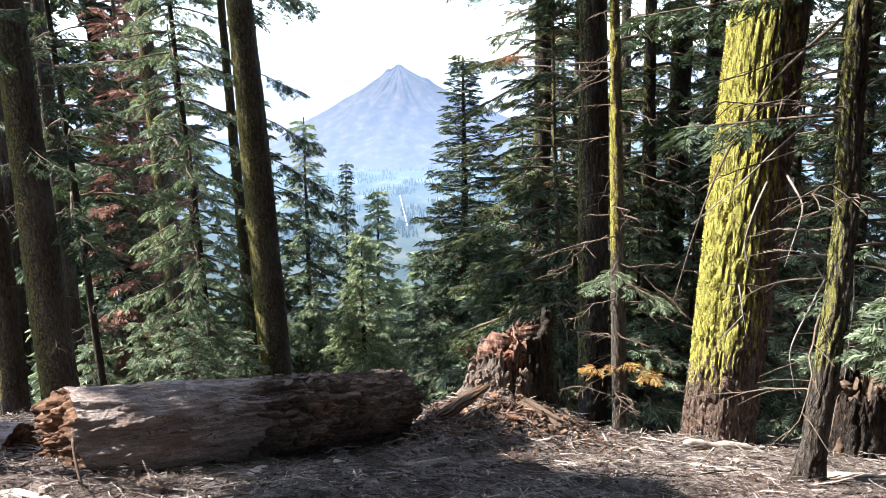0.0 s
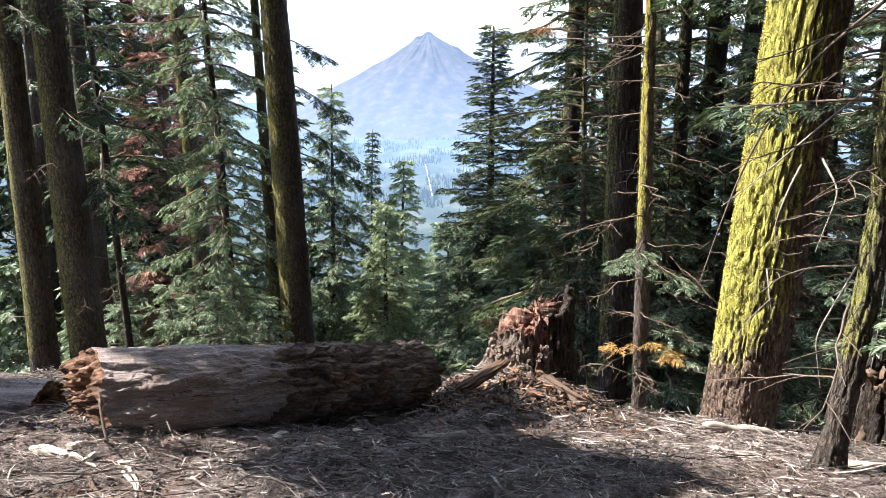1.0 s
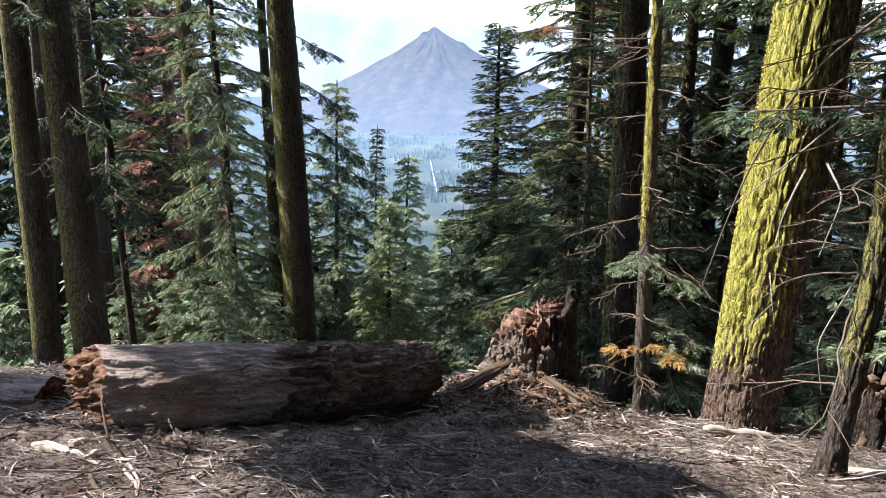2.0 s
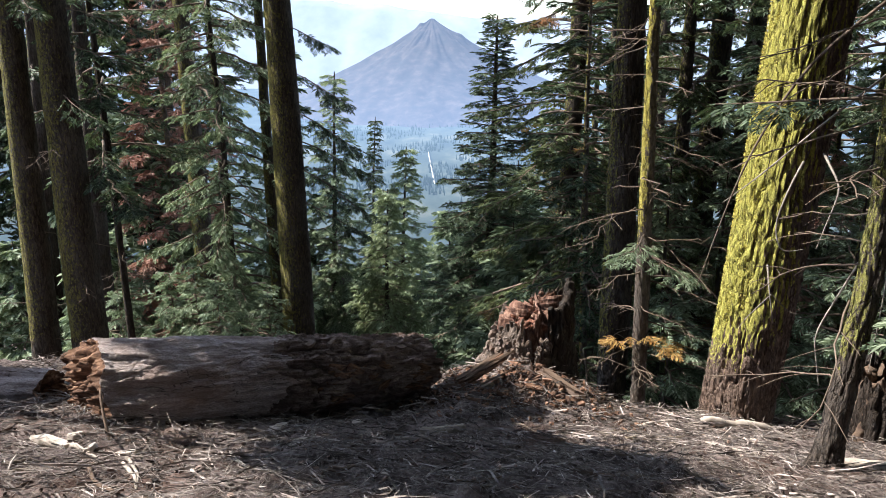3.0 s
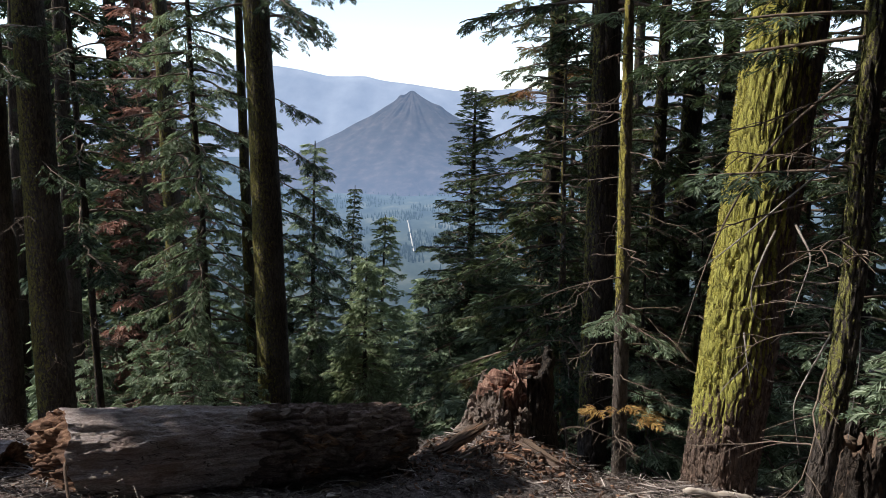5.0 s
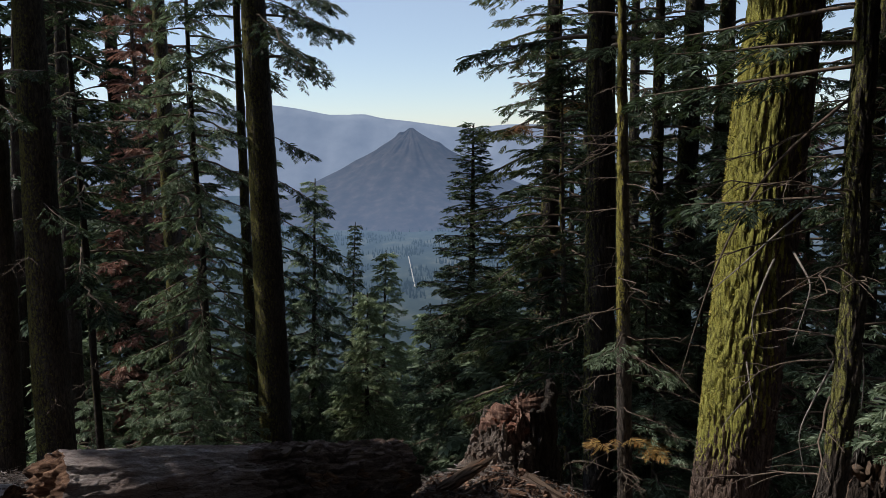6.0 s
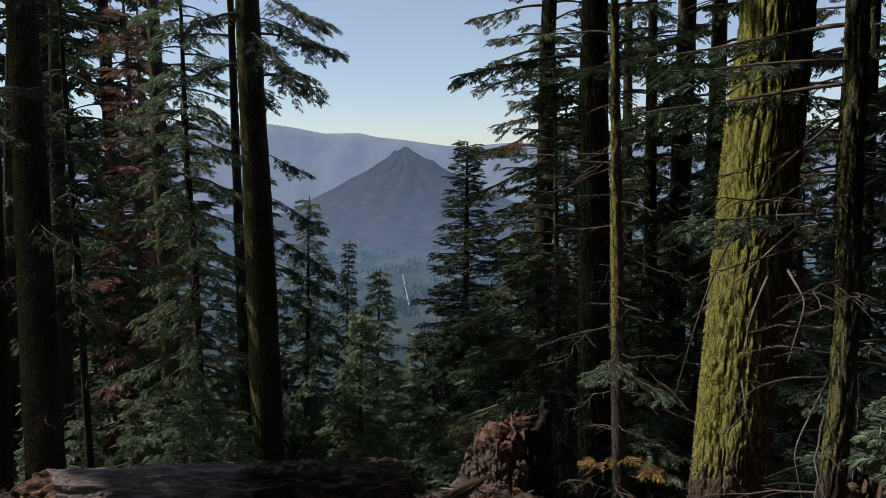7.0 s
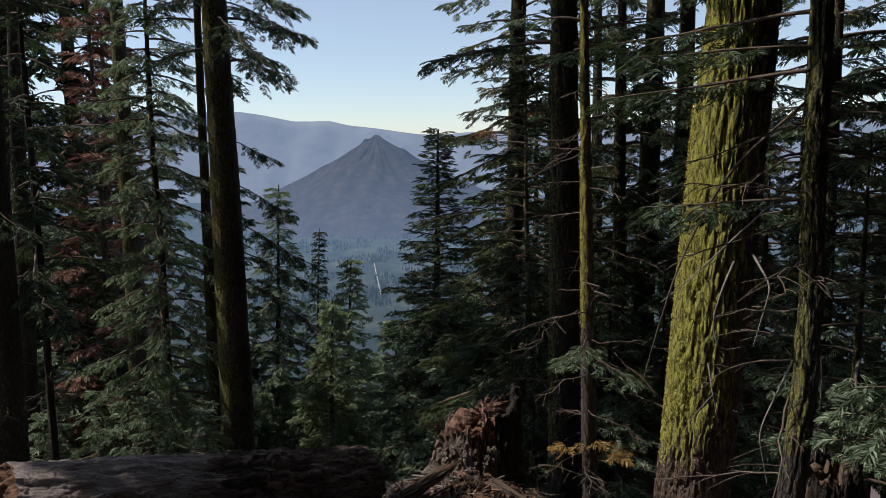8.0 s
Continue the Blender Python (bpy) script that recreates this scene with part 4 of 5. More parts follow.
shards = [slab("rot_fibre", 0.22, 0.05, 0.02, 80 + s) for s in range(4)]
for i in range(18):
    a = radians(r.uniform(0, 360))
    R = 0.41 * r.uniform(0.45, 0.98)
    p = part("rot_fibre", shards[i % 4], (BROWN_WOOD, ROT, BROWN_WOOD, STUMP_WOOD)[i % 4], rotten_end)
    k = r.uniform(0.25, 0.6)
    p.matrix_basis = Matrix.Translation((-0.1 * math.cos(a) + r.uniform(-0.1, 0.08), R * math.cos(a), R * math.sin(a))) @ Matrix.Rotation(a, 4, "X") @ Matrix.Rotation(r.gauss(0, 0.35), 4, "Y") @ Matrix.Rotation(r.gauss(0, 0.35), 4, "Z") @ Matrix.Diagonal((k, k, k, 1))

log2 = thing("fallen_log", (-5.6, 6.35, -1.85), "shorter weathered log with a pale broken top", "log")
A2, B2 = Vector((-5.6, 6.35, -1.85)), Vector((-3.8, 6.0, -1.72))
log2.matrix_basis = along(A2, B2)
body, cap0, cap1 = log_mesh((B2 - A2).length, 0.25, 0.21, 90, 80, 14, rag=0.05)
part("trunk", mesh_of("log_trunk", *body, True), LOG_WOOD, log2)
part("broken_end", mesh_of("log_end", *cap0, True), ROT, log2)
part("broken_end", mesh_of("log_end", *cap1, True), ROT, log2)

# ---------- broken stump ----------
SX, SY, SZ = 0.83, 7.72, -2.76
stump = thing("tree_stump", (SX, SY, SZ), "jagged broken stump of red rotten wood and furrowed bark", "stump")


def shell(r_base, r_top, height, lo, hi, sides, rings, seed, jag, thick, furrow, flare, lean_out=0.28):
    """A broken-off ring of wood or bark from angle lo to hi, with a ragged rim and an inner face."""
    th = np.linspace(radians(lo), radians(hi), sides)
    c, q = np.cos(th), np.sin(th)
    H = height(th) + jag * fbm(c * 5, q * 5, 0 * c, 3, seed) + 0.6 * jag * vnoise(c * 22, q * 22, 0 * c, seed + 3)
    u = np.linspace(0, 1, rings)[:, None]
    Z = u * H[None]
    R = r_base + (r_top - r_base) * u + flare * np.exp(-Z / 0.35)
    fa = np.abs(vnoise(c[None] * r_base * 15 + 0 * Z, q[None] * r_base * 15 + 0 * Z, Z * 3, seed + 1))
    R = R + lean_out * np.clip(np.cos(th[None] - radians(205)), 0, 1) * np.exp(-Z / 0.8)
    R = R - furrow * (1 - np.clip(fa * 3, 0, 1)) + 0.03 * fbm(c[None] * 7 + 0 * Z, q[None] * 7 + 0 * Z, Z * 6, 4, seed + 6) + 0.03 * fbm(c[None] * 2.5 + 0 * Z, q[None] * 2.5 + 0 * Z, Z * 2, 3, seed + 2) + 0.3 * furrow * vnoise(c[None] * 40 + 0 * Z, q[None] * 40 + 0 * Z, Z * 25, seed + 4)
    outer = np.stack([R * c[None], R * q[None], Z], -1)
    inner = outer[::-1] * np.array([1, 1, 1.0])
    k = np.maximum(0.02, 1 - thick / np.maximum(R[::-1], 0.05))[..., None]
    inner = np.concatenate([inner[..., :2] * k, inner[..., 2:] - 0.02], -1)
    v = np.concatenate([outer, inner])
    i = np.arange(v.shape[0] * sides).reshape(v.shape[0], sides)
    f = np.stack([i[:-1, :-1], i[:-1, 1:], i[1:, 1:], i[1:, :-1]], -1).reshape(-1, 4)
    return mesh_of("shell", v.reshape(-1, 3), f, True)


heart = part("wood", shell(0.39, 0.29, lambda t: 1.13 + 0.1 * np.cos(t - 0.7) + 0.04 * np.sin(3 * t), 0, 360, 300, 110, 3, 0.08, 0.26, 0.03, 0.1, 0.46), STUMP_WOOD, stump, "red-brown crumbling heartwood")
part("bark", shell(0.45, 0.39, lambda t: 1.25 + 0.12 * np.cos(t - radians(-10)) + 0.16 * np.exp(-((t - radians(-14)) / 0.3) ** 2), -76, 100, 190, 100, 7, 0.06, 0.07, 0.04, 0.1), BARK_DARK, stump, "thick dark furrowed bark")
crust = part("bark", shell(0.45, 0.36, lambda t: 0.98 + 0.07 * np.sin(t * 5), 120, 288, 230, 110, 9, 0.16, 0.06, 0.04, 0.14, 0.46), GREY_BARK, stump, "grey flaking bark near the base")
r = random.Random(9)
crumbs = [[slab("splinter", 0.3, 0.06, 0.03, 40 + s) for s in range(4)] + [slab("splinter", 0.1, 0.07, 0.05, 60 + s) for s in range(5)] for _ in range(2)]
lumps = [[slab("bark_lump", 0.1, 0.07, 0.045, 60 + s) for s in range(5)] for _ in range(3)]
for i in range(150):
    a = radians(r.uniform(60, 330))
    R = r.uniform(0.03, 0.31)
    p = part("splinter", crumbs[i % 2][i % 9], (STUMP_WOOD, RED_CRUMB)[i % 2], heart)
    p.matrix_basis = Matrix.Translation((R * math.cos(a), R * math.sin(a), 1.1 + 0.1 * math.cos(a - 0.7) + r.uniform(-0.12, 0.08))) @ Matrix.Rotation(r.uniform(0, 6.28), 4, "Z") @ Matrix.Rotation(radians(-60 + r.gauss(0, 50)), 4, "Y") @ Matrix.Rotation(r.uniform(0, 6), 4, "X")
    k = r.uniform(0.3, 0.8) if i % 9 > 3 else r.uniform(0.18, 0.36)
    p.scale = (k, k * r.uniform(0.8, 1.6), k * 1.3)
for i in range(190):
    a, z = radians(r.uniform(135, 288)), r.uniform(0.35, 0.98)
    R = 0.45 - 0.09 * z / 0.98 + 0.14 * math.exp(-z / 0.35) + 0.46 * max(0, math.cos(a - radians(205))) * math.exp(-z / 0.8)
    p = part("bark_lump", lumps[i % 3][i % 5], (GREY_BARK, LOG_BARK, GREY_BARK)[i % 3], crust)
    p.matrix_basis = Matrix.Translation((R * math.cos(a), R * math.sin(a), z)) @ Matrix.Rotation(a, 4, "Z") @ Matrix.Rotation(radians(75 + r.gauss(0, 22)), 4, "Y") @ Matrix.Rotation(r.uniform(0, 6.28), 4, "Z")
    p.scale = (r.uniform(0.35, 0.95),) * 3


stub = thing("tree_stump", (4.15, 6.68, float(ground(4.15, 6.68)) - 0.06), "broken rotten stump behind the mossy fir", "stump")
part("wood", shell(0.24, 0.2, lambda t: 0.7 + 0.06 * np.cos(t), 0, 360, 120, 50, 23, 0.12, 0.1, 0.02, 0.06, 0.05), BROWN_WOOD, stub, "brown rotten wood")
part("bark", shell(0.27, 0.23, lambda t: 0.8 + 0.1 * np.cos(t - 0.4), -170, 170, 150, 50, 27, 0.1, 0.04, 0.025, 0.06, 0.05), BARK_DARK, stub, "dark furrowed bark")


def stick(x0, y0, x1, y1, radius, mat, name="stick", label="bare grey stick lying on the forest litter", lift=0.0, seed=0, bend=0.05, tip=0.4, z0=None, z1=None):
    """A dead stick on the ground, with a bend, knots and broken ends."""
    r = np.random.default_rng(seed + int(abs(x0 * 97 + y0 * 31) * 10))
    u = np.linspace(0, 1, 14)
    L = math.hypot(x1 - x0, y1 - y0)
    nx, ny = -(y1 - y0) / max(L, 1e-6), (x1 - x0) / max(L, 1e-6)
    off = bend * L * np.sin(u * np.pi * r.uniform(0.7, 1.6)) * r.choice([-1, 1])
    x, y = x0 + (x1 - x0) * u + nx * off, y0 + (y1 - y0) * u + ny * off
    if z0 is None:
        g = ground(x, y)
        z = 0.5 * g + 0.5 * np.linspace(g[0], g[-1], 14) + radius * 0.7 + lift
        z = np.maximum(z, g + radius * 0.3)
    else:
        z = np.linspace(z0, z1, 14)
    p = np.stack([x, y, z], -1)
    rad = radius * (1 - (1 - tip) * u) * (1 + 0.12 * r.normal(0, 1, 14))
    rad[0] *= 0.55
    rad[-1] *= 0.5
    o = p.mean(0)
    v, q = tube(p - o, rad, 9)
    v = v.reshape(14, 9, 3)
    c0, c1 = v[0].mean(0), v[-1].mean(0)
    v = np.concatenate([(c0 + (v[0] - c0) * 0.05)[None], v, (c1 + (v[-1] - c1) * 0.05)[None]])
    i = np.arange(16 * 9).reshape(16, 9)
    q = np.stack([i[:-1], np.roll(i, -1, 1)[:-1], np.roll(i, -1, 1)[1:], i[1:]], -1).reshape(-1, 4)
    ob = part(name, mesh_of("stick", v.reshape(-1, 3), q, True), mat)
    ob.location = o
    return tagged(ob, label, "stick", "sticks on the forest floor")


stick(2.42, 6.74, 3.28, 6.98, 0.05, PALE_WOOD, "broken_branch", "thick bleached branch at the foot of the great fir", tip=0.95, bend=0.01)
stick(1.67, 6.5, 2.42, 6.78, 0.02, PALE_WOOD, label="long bleached stick near the great fir")
stick(3.06, 5.3, 3.85, 4.95, 0.05, PALE_WOOD, "broken_branch", "pale branch beside the mossy fir", tip=0.7, bend=0.02)
stick(-0.79, 6.75, -0.45, 6.72, 0.035, PALE_WOOD, "broken_branch", "short pale branch stub at the log's end", tip=0.8, lift=0.03)
stick(-0.39, 5.6, 0.0, 5.47, 0.04, GREY_WOOD, label="grey weathered branch in the shade", tip=0.8)
stick(-2.80, 5.02, -2.64, 4.74, 0.012, BROWN_WOOD, label="brown stick leaning against the log", z0=-1.16, z1=-1.52, tip=0.9, bend=0.02)
for k, (x0, y0, x1, y1, q) in enumerate([(-1.88, 5.5, -1.5, 5.28, 0.018), (-1.39, 5.09, -0.8, 4.99, 0.014), (-0.45, 5.35, -0.1, 5.09, 0.014), (-0.94, 4.32, -0.7, 4.49, 0.016), (-0.56, 4.2, -0.42, 3.84, 0.011),
                                        (-2.36, 4.36, -2.05, 3.89, 0.016), (-2.93, 4.05, -2.6, 4.3, 0.013), (-2.52, 4.27, -2.11, 3.68, 0.024), (-2.31, 4.51, -2.38, 4.88, 0.011), (-2.92, 4.69, -2.6, 4.45, 0.022),
                                        (0.34, 6.86, 0.38, 6.51, 0.017), (0.3, 5.6, 0.9, 5.4, 0.012), (1.2, 5.9, 1.9, 5.75, 0.011), (0.2, 4.6, 0.75, 4.75, 0.014), (1.6, 5.0, 2.1, 5.25, 0.013),
                                        (-1.38, 4.95, -0.8, 4.86, 0.012), (-0.83, 5.06, -0.95, 5.6, 0.01), (-1.77, 4.8, -1.21, 3.99, 0.013), (-0.56, 5.43, -0.15, 5.12, 0.016), (-1.03, 4.15, -0.71, 4.5, 0.012), (-3.03, 4.14, -2.83, 4.37, 0.012),
                                        (-2.41, 4.5, -2.08, 3.97, 0.014), (1.03, 5.09, 1.63, 5.02, 0.014), (0.72, 4.51, 1.26, 4.46, 0.016), (1.58, 4.6, 2.0, 4.81, 0.013), (2.13, 5.82, 2.5, 5.2, 0.012), (0.41, 5.77, 0.89, 5.49, 0.011),
                                        (-0.07, 4.11, 0.27, 4.34, 0.013), (1.11, 6.01, 1.5, 5.71, 0.01), (0.17, 6.03, 0.46, 6.03, 0.014), (1.4, 5.71, 1.99, 6.02, 0.018)]):
    stick(x0, y0, x1, y1, q, (GREY_WOOD, PALE_WOOD, GREY_WOOD, BROWN_WOOD)[k % 4], label=("bare grey stick lying on the forest litter", "pale bare stick lying on the forest litter", "bare grey stick lying on the forest litter", "brown stick lying on the forest litter")[k % 4], seed=k)


def chunk(x, y, size, mat, label, turn=0, tilt=0, seed=0, name="wood_chunk", lift=0.02, z=None):
    ob = part(name, slab(name, size[0], size[1], size[2], seed), mat)
    ob.matrix_basis = pose(x, y, (float(ground(x, y)) if z is None else z) + lift, -18 + tilt, tilt * 0.3, turn)
    return tagged(ob, label, "wood piece", "wood pieces on the forest floor")


def plank(a, b, width, thick, mat, name, label, seed, roll=0.0):
    """A long splintered slab of rotten wood, made of split layers."""
    a, b = Vector(a), Vector(b)
    ob = thing(name, a, label, "wood piece")
    ob.matrix_basis = along(a, b) @ Matrix.Rotation(roll, 4, "X")
    L, q = (b - a).length, random.Random(seed)
    for k in range(13):
        ln = L * q.uniform(0.3, 0.85)
        p = part("split_layer", slab("split_layer", ln, width * q.uniform(0.16, 0.4), thick * q.uniform(0.4, 0.9), seed + k), mat[k % len(mat)], ob)
        p.matrix_basis = Matrix.Translation((ln / 2 + q.uniform(0, L - ln), q.uniform(-0.3, 0.3) * width, q.uniform(-0.3, 0.5) * thick)) @ Matrix.Rotation(q.gauss(0, 0.08), 4, "Z") @ Matrix.Rotation(q.gauss(0, 0.5), 4, "X")


plank((-0.16, 6.66, -2.0), (0.52, 6.88, -1.72), 0.17, 0.08, (ROT, ROT, BROWN_WOOD), "wood_slab", "long orange slab of rotten wood against the stump", 300, 0.5)
plank((0.72, 6.95, float(ground(0.72, 6.95)) + 0.05), (1.25, 6.6, float(ground(1.25, 6.6)) + 0.04), 0.13, 0.07, (BROWN_WOOD, LOG_BARK), "broken_root", "dark rotten root below the stump", 320)
stick(-0.05, 6.62, 0.42, 6.78, 0.022, GREY_WOOD, label="grey stick below the orange slab", z0=-2.1, z1=-1.9)
chunk(2.68, 6.0, (0.06, 0.3, 0.017), PALE_WOOD, "pale wood chip lying on needles", 15, 10, 62)
chunk(-2.44, 4.58, (0.2, 0.12, 0.022), PALE_WOOD, "pale wood chip lying on needles", 10, 0, 63)
chunk(-3.15, 4.8, (0.26, 0.13, 0.028), PALE_WOOD, "pale wood chip lying on needles", -20, 5, 64)
chunk(-2.95, 4.85, (0.14, 0.1, 0.028), PALE_WOOD, "pale wood chip lying on needles", 40, 5, 65)
chunk(-2.7, 4.6, (0.12, 0.09, 0.028), PALE_WOOD, "pale wood chip lying on needles", 70, 0, 66)
chunk(-1.62, 5.5, (0.12, 0.1, 0.033), PALE_WOOD, "pale wood chip lying on needles", 30, 20, 67)
chunk(-1.52, 5.5, (0.1, 0.07, 0.028), PALE_WOOD, "pale wood chip lying on needles", 80, 30, 68)
chunk(-1.62, 5.68, (0.13, 0.09, 0.03), PALE_WOOD, "pale wood chip lying on needles", 50, 15, 74)
chunk(-0.98, 5.88, (0.14, 0.08, 0.03), PALE_WOOD, "pale wood chip lying on needles", 20, 10, 75)
chunk(-3.0, 4.7, (0.3, 0.1, 0.03), PALE_WOOD, "pale wood chip lying on needles", -25, 8, 76)
chunk(-0.85, 6.4, (0.1, 0.08, 0.028), PALE_WOOD, "pale wood chip lying on needles", 10, 15, 69)
chunk(0.2, 6.7, (0.3, 0.12, 0.028), GREY_WOOD, "grey piece of broken wood by the stump", 35, 0, 70)
chunk(-0.05, 6.75, (0.34, 0.1, 0.028), LOG_BARK, "flat piece of fallen bark", 10, 0, 71)
chunk(0.65, 6.6, (0.3, 0.1, 0.022), ROT, "orange piece of rotten wood on the mound", -30, 5, 72)
chunk(0.9, 6.45, (0.2, 0.1, 0.022), ROT, "orange piece of rotten wood on the mound", 20, 5, 73)

# ---------- litter ----------
r = np.random.default_rng(99)


def litter_places(n):
    x, y = r.uniform(-5.5, 5.0, n), 1.6 + 7.2 * r.random(n)
    return x, y, ground(x, y)


x, y, z = litter_places(27000)
twigs = []
for i in range(len(x)):
    L = 0.05 + 0.42 * r.random() ** 2.8
    a = r.uniform(0, 6.283)
    t = np.linspace(-0.5, 0.5, 4)
    c = r.normal(0, 0.28) * L
    px, py = x[i] + L * t * math.cos(a) - c * (1 - 4 * t * t) * math.sin(a), y[i] + L * t * math.sin(a) + c * (1 - 4 * t * t) * math.cos(a)
    pz = z[i] - 0.345 * (py - y[i]) - 0.065 * (px - x[i]) + 0.008 + 0.07 * r.random() ** 2 + r.normal(0, 0.22) * L * t
    twigs.append(tube(np.stack([px, py, pz], -1), (0.0017 + 0.008 * r.random() ** 5) * np.array([1, 0.95, 0.85, 0.5]), 3))
TWIG_LITTER = wood_material("litter_twigs", [(0.36, (0.09, 0.072, 0.064)), (0.52, (0.3, 0.255, 0.23)), (0.68, (0.54, 0.485, 0.45))], 9, (1, 1, 1), relief=0.002, islands=True)
tagged(part("twig_litter", mesh_of("twig_litter", *join(twigs)), TWIG_LITTER), "countless dry twigs strewn over the forest floor", "twigs", kind="stuff")

x, y, z = litter_places(60000)
a, L, w = r.uniform(0, 6.283, len(x)), 0.02 + 0.045 * r.random(len(x)), 0.0012 + 0.0016 * r.random(len(x))
d = np.stack([np.cos(a), np.sin(a), -0.345 * np.sin(a) - 0.065 * np.cos(a) + r.normal(0, 0.25, len(x))], -1)
sd = np.stack([-np.sin(a), np.cos(a), -0.345 * np.cos(a)], -1)
o = np.stack([x, y, z + 0.01 + 0.015 * r.random(len(x))], -1)
v = np.stack([o - d * L[:, None], o + sd * w[:, None], o + d * L[:, None], o - sd * w[:, None]], 1).reshape(-1, 3)
NEEDLE_LITTER = wood_material("litter_needles", [(0.36, (0.12, 0.095, 0.08)), (0.64, (0.4, 0.345, 0.305))], 5, (1, 1, 1), relief=0.001, islands=True)
tagged(part("needle_litter", mesh_of("needle_litter", v, np.arange(len(v)).reshape(-1, 4)), NEEDLE_LITTER), "dry fallen needles covering the forest floor", "needles", kind="stuff")

x, y, z = litter_places(3600)
box = np.array([[-1, -1, -1], [1, -1, -1], [1, 1, -1], [-1, 1, -1], [-1, -1, 1], [1, -1, 1], [1, 1, 1], [-1, 1, 1]]) * 0.5
bf = np.array([[3, 2, 1, 0], [4, 5, 6, 7], [0, 1, 5, 4], [1, 2, 6, 5], [2, 3, 7, 6], [3, 0, 4, 7]])
size = np.stack([0.014 + 0.07 * r.random(len(x)) ** 3, 0.008 + 0.022 * r.random(len(x)) ** 2, 0.006 + 0.016 * r.random(len(x))], -1)
v = box[None] * (1 + r.normal(0, 0.22, (len(x), 8, 3))) * size[:, None]
a = r.uniform(0, 6.283, len(x))
tx, ty = r.normal(-0.345, 0.4, len(x)), r.normal(-0.065, 0.4, len(x))
vx, vy = v[..., 0] * np.cos(a)[:, None] - v[..., 1] * np.sin(a)[:, None], v[..., 0] * np.sin(a)[:, None] + v[..., 1] * np.cos(a)[:, None]
v = np.stack([vx + x[:, None], vy + y[:, None], v[..., 2] + vx * ty[:, None] + vy * tx[:, None] + z[:, None] + 0.01], -1)
CHIPS = wood_material("litter_chips", [(0.36, (0.07, 0.042, 0.032)), (0.52, (0.22, 0.15, 0.12)), (0.68, (0.5, 0.42, 0.37))], 6, (1, 1, 1), relief=0.003, islands=True)
tagged(part("bark_litter", mesh_of("bark_litter", v.reshape(-1, 3), ((np.arange(len(x)) * 8)[:, None, None] + bf[None]).reshape(-1, 4)), CHIPS), "bark chips and crumbled rotten wood on the ground", "bark chips", kind="stuff")

r = np.random.default_rng(123)
pieces = []
for i in range(700):
    px, py = 0.55 + r.normal(0, 0.55), 6.85 + r.normal(0, 0.38)
    L, W, H = 0.02 + 0.1 * r.random() ** 3, 0.015 + 0.03 * r.random() ** 2, 0.012 + 0.022 * r.random()
    b8 = box * (1 + r.normal(0, 0.25, (8, 3))) * np.array([L, W, H])
    e = Euler((r.normal(-0.3, 0.5), r.normal(0, 0.5), r.uniform(0, 6.28))).to_matrix()
    b8 = b8 @ np.array(e).T + np.array([px, py, float(ground(px, py)) + H * 0.5 + 0.02 * r.random()])
    pieces.append((b8, bf))
DEBRIS = wood_material("rotten_debris", [(0.3, (0.09, 0.045, 0.03)), (0.55, (0.26, 0.15, 0.1)), (0.8, (0.46, 0.34, 0.27))], 12, (1, 1, 1), relief=0.006, islands=True)
tagged(part("rotten_wood_debris", mesh_of("rotten_wood_debris", *join(pieces)), DEBRIS), "crumbled red rotten wood heaped round the stump", "wood debris", kind="stuff")

# ---------- saplings and the forest behind ----------
NEEDLE_NEAR = needle_material("sapling_needles", (0.06, 0.11, 0.06), (0.22, 0.31, 0.17), through=0.35)
conifer("fir_sapling", stand(3.68, 4.9, 0.05), 1.85, 0.022, (0, 0), "pale green fir sapling beside the mossy fir", 51, 1.0, 1.8, 0.6, 18, NEEDLE_PALE, BARK_GREY, lod="near", sides=8, rows=14, furrow=0, category="sapling",
        extra=[(1.4, -92, 0.66, 0.05, 0.15), (1.2, -85, 0.64, 0.05, 0.2), (1.55, -100, 0.55, 0.1, 0.15), (1.3, -70, 0.6, 0.05, 0.2), (1.3, -115, 0.6, 0.05, 0.2)])

young = conifer("fir_sapling", stand(-4.9, 13.6, 0.05), 2.3, 0.03, (0, 0), "pale green fir sapling below the bench", 53, 0.15, 2.25, 0.95, 38, NEEDLE_PALE, BARK_GREY, lod="near", sides=8, rows=14, furrow=0, category="sapling", group="saplings below the bench")
for k, (x, y) in enumerate([(-4.0, 14.0), (-5.7, 14.6), (-6.4, 15.0), (4.6, 10.5), (5.6, 11.5), (-7.9, 15.6), (3.1, 10.3)]):
    copy_thing(young, pose(*stand(x, y, 0.05), 0, 0, 70 * k)).scale = (0.95 + 0.11 * (k % 4),) * 3
protos = []
for k, (h, low, reach, nb, mat, lab) in enumerate([(16, 3.0, 2.6, 62, NEEDLE, "dense green forest fir on the slope"), (13, 1.0, 2.4, 64, NEEDLE_MIX, "forest fir with some dry red tufts"),
                                                  (19, 5.0, 2.7, 60, NEEDLE, "tall shaded forest fir on the slope"), (8.5, 0.4, 2.0, 58, NEEDLE_PALE, "young sunlit fir on the slope"), (5.0, 0.2, 1.5, 36, NEEDLE_PALE, "small bushy young fir")]):
    protos.append((h, lab, mat, low, reach, nb))


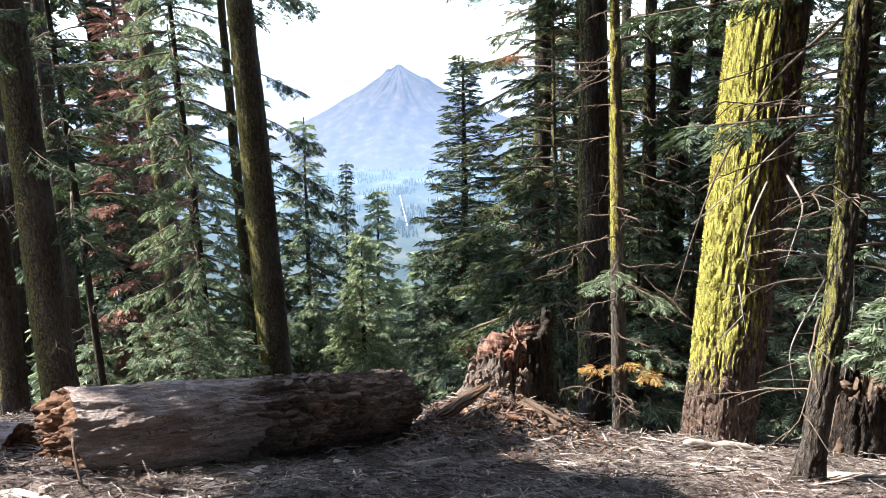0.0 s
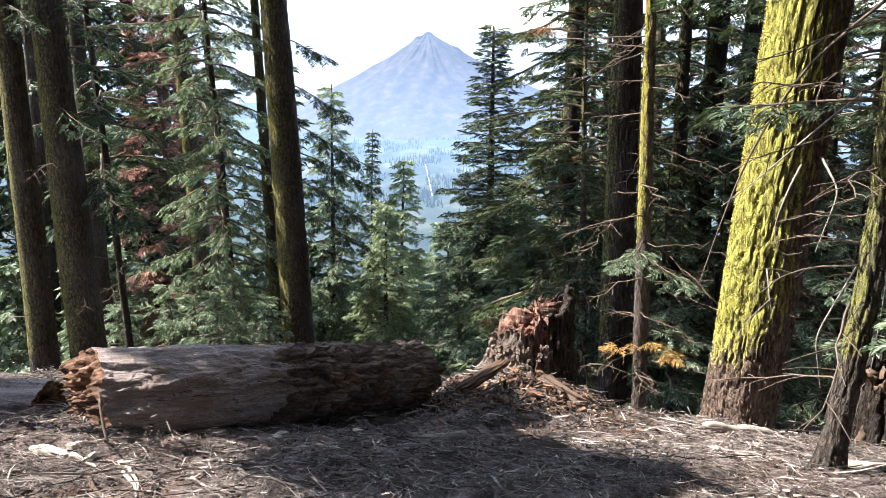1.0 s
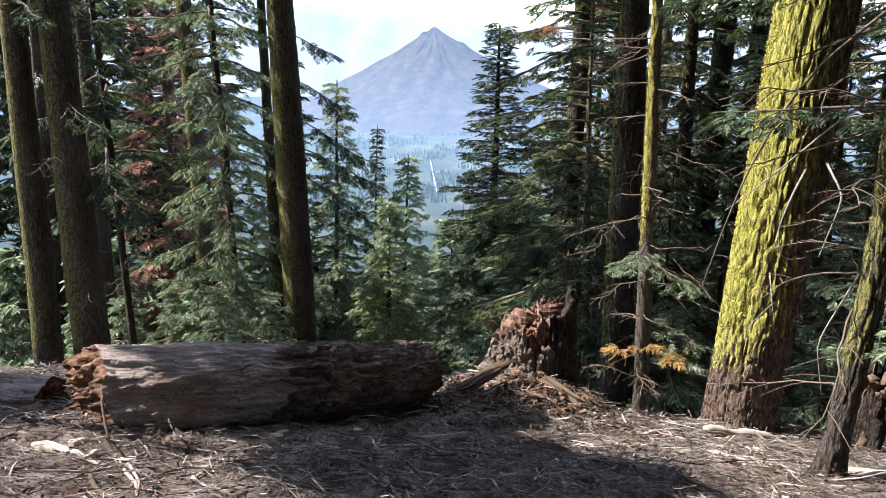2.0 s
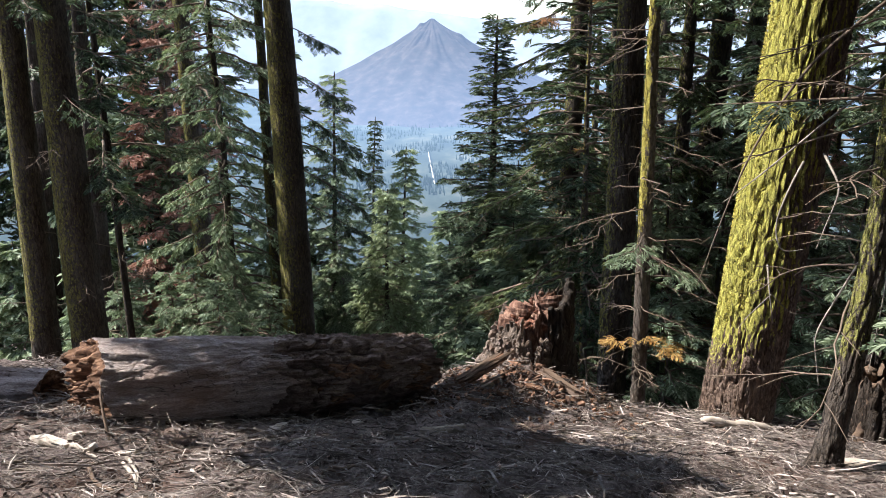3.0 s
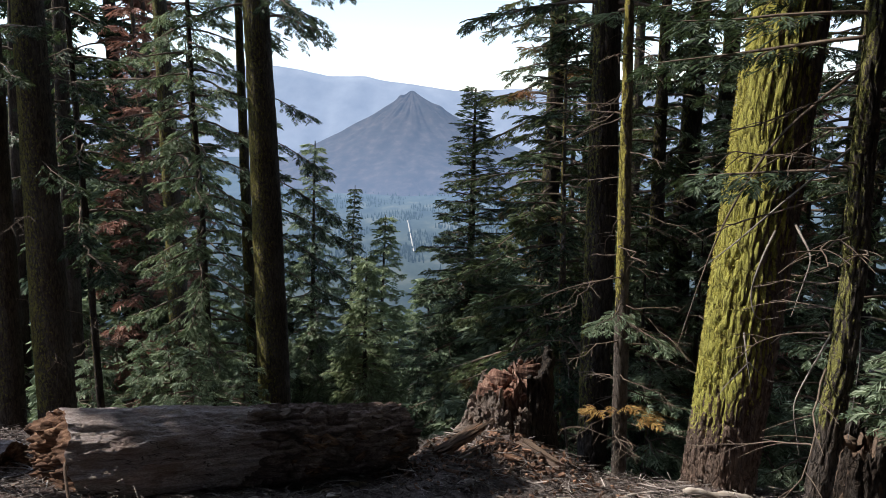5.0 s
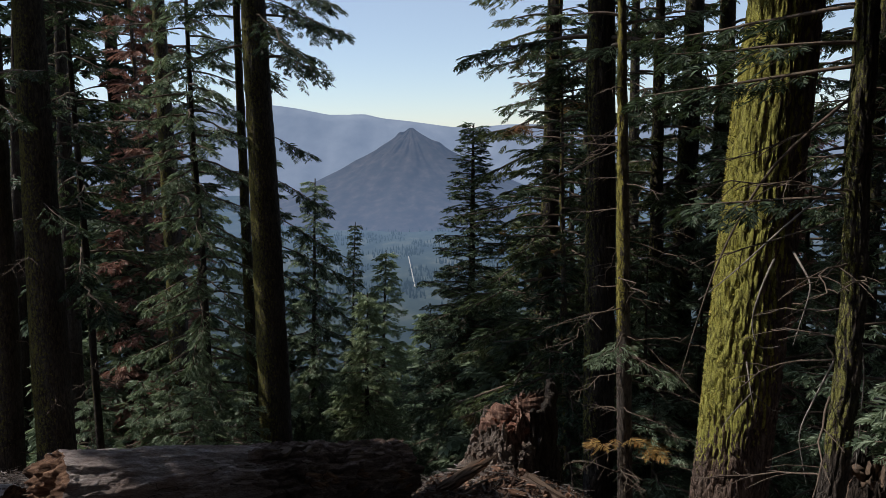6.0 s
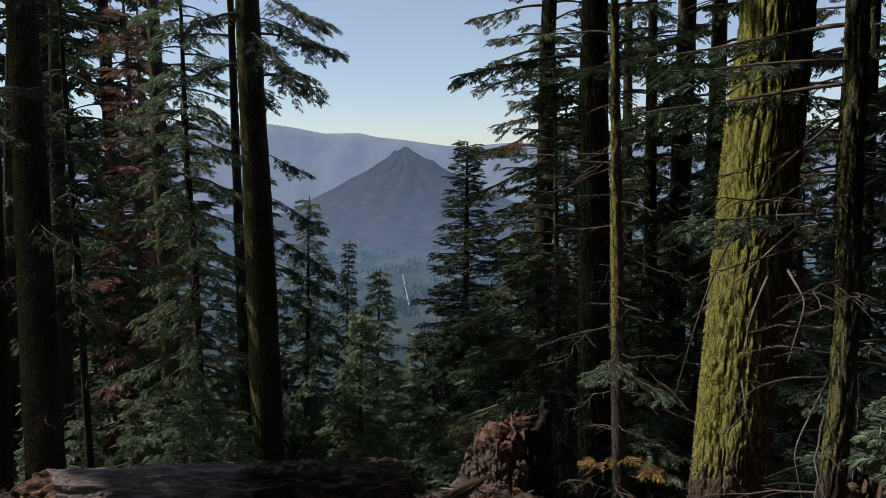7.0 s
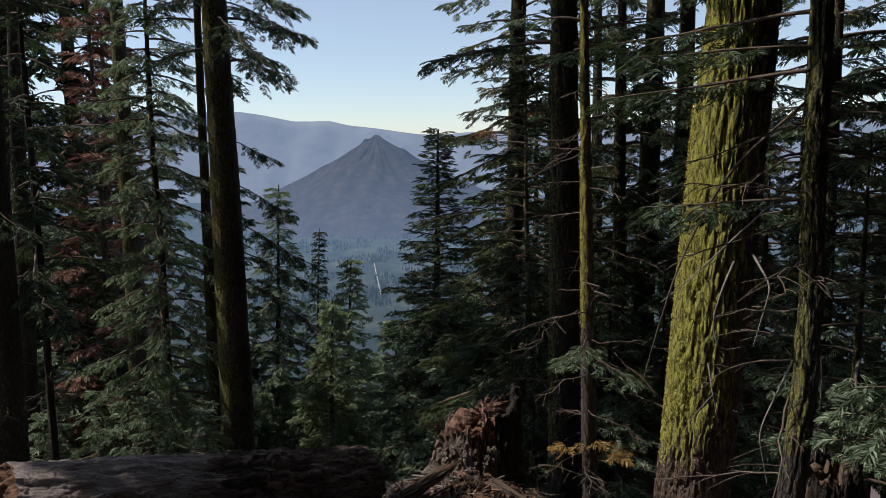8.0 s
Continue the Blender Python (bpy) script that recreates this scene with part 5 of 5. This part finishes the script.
def forest(spots, seed, lod="far"):
    """Firs of the wood: the first of each kind is built, the others are turned copies."""
    made = {}
    r = random.Random(seed)
    for kind, x, y in spots:
        h, lab, mat, low, reach, nb = protos[kind]
        if kind not in made:
            made[kind] = conifer("fir_tree", stand(x, y, 0.2), h, 0.011 * h, (0, 0), lab, 200 + kind + seed, low, h * 0.985, reach, nb, mat, BARK_DARK, lod="near" if lod == "mid" and kind == 4 else lod, sides=12, rows=40, furrow=0, dead=8 if kind < 3 else 0, group="firs of the wood")
        else:
            t = copy_thing(made[kind], pose(*stand(x, y, 0.2), 0, 0, r.uniform(0, 360)))
            k = r.uniform(0.85, 1.15)
            t.scale = (k, k, k)


def polar(kind, az, d):
    return kind, d * math.sin(radians(az)), d * math.cos(radians(az))


forest([polar(*p) for p in [
    (0, 11, 22), (1, 14, 27), (0, 18, 24), (1, 24, 22), (0, 27, 25), (0, 34, 22), (0, 23, 30),
    (1, 7, 26), (0, 8.5, 33), (1, 4.6, 29), (2, 10, 29), (3, 3.5, 24)]], 3)
forest([polar(*p) for p in [
    (2, 15, 19), (2, 21, 16), (2, 29, 17), (1, 31, 13), (2, 36, 14), (4, 12, 13), (4, 16, 12.5), (4, 20, 13), (4, 25, 12), (4, 29, 11), (4, 33, 10), (3, 14, 17), (3, 22, 14), (3, 27, 15)]], 6, "mid")
forest([polar(*p) for p in [
    (0, -13.5, 32), (2, -18.5, 33), (0, -21, 38), (1, -23, 31), (2, -29, 31), (0, -35, 30),
    (4, -15.5, 21), (4, -20, 22), (3, -24, 22), (4, -28, 20), (4, -33, 23), (3, -36, 25), (4, -30.5, 25)]], 4)
forest([polar(*p) for p in [(3, -6, 33), (3, -3.5, 36), (3, -1, 32), (3, 1.5, 30), (4, 0.5, 21), (3, -8, 40), (3, -4.5, 45), (3, 0, 44), (4, 4, 16), (4, 6.5, 15), (3, 5, 21)]], 5)

# unseen firs added round and behind the camera; trunks and crowns shade the bench
conifer("fir_tree", stand(-7.3, 7.0), 9.5, 0.1, (0, 0), "red fir that shades the fallen log", 61, 7.75, 9.3, 0.75, 52, NEEDLE, BARK_DARK, lod="far", sides=24, rows=40, taper_pow=1.3)
conifer("fir_tree", stand(-8.2, 5.8), 11.4, 0.1, (0, 0), "unseen young fir that shades the middle of the bench", 63, 9.5, 11.3, 0.8, 40, NEEDLE, BARK_DARK, lod="far", sides=24, rows=40, taper_pow=1.0)
conifer("fir_tree", stand(-9.0, 6.9), 6.9, 0.07, (0, 0), "unseen slim fir added to shade the shorter log", 67, 5.2, 6.8, 0.65, 44, NEEDLE, BARK_DARK, lod="far", sides=14, rows=30, taper_pow=0.8)
conifer("fir_tree", stand(-11.5, 12.4), 27, 0.3, (0, 0), "unseen narrow fir added to shade the dark trunk", 64, 14.5, 26.5, 1.5, 90, NEEDLE, BARK_DARK, lod="far", sides=24, rows=40, taper_pow=0.2)
# these and their copies are added to block sky light above and behind
behind = conifer("fir_tree", stand(10.5, 3.0), 20, 0.3, (0, 0), "unseen fir added uphill to block sky light", 62, 4.5, 19.5, 4.4, 74, NEEDLE, BARK_DARK, lod="bulk", sides=14, rows=30, group="firs of the wood")
tall = conifer("fir_tree", stand(4.5, -3.5), 30, 0.4, (0, 0), "unseen very tall fir added uphill to block sky light", 65, 8.0, 29.5, 4.6, 130, NEEDLE, BARK_DARK, lod="bulk", sides=14, rows=30, group="firs of the wood", taper_pow=0.5)
conifer("fir_tree", stand(-5.0, 0.0), 32, 0.34, (0.02, 0.02), "unseen very tall fir added to block sky light overhead", 66, 17.0, 31.5, 3.8, 120, NEEDLE, BARK_DARK, lod="bulk", sides=14, rows=30, taper_pow=0.4)
r = random.Random(12)
for az, d in [(170, 4.8), (118, 5.6), (225, 5.2), (96, 7.2), (72, 11), (80, 8.5), (92, 9), (108, 8), (124, 9), (140, 8), (156, 9.5), (172, 8.5), (188, 9.5), (204, 8.5), (220, 9.5), (236, 8.5), (250, 9.5)]:
    copy_thing(behind, pose(*stand(d * math.sin(radians(az)), d * math.cos(radians(az)), 0.2), 0, 0, r.uniform(0, 360)))
for x, y in [(-2.5, -4.0), (7.5, -1.0), (1.0, -6.5), (-6.0, -2.6), (10.0, 6.5), (11.5, 0.5), (-10.0, -2.0), (5.0, -9.0), (-4.5, -9.0), (-1.6, -1.5), (3.2, -0.8)]:
    copy_thing(tall, pose(*stand(x, y, 0.2), 0, 0, r.uniform(0, 360)))
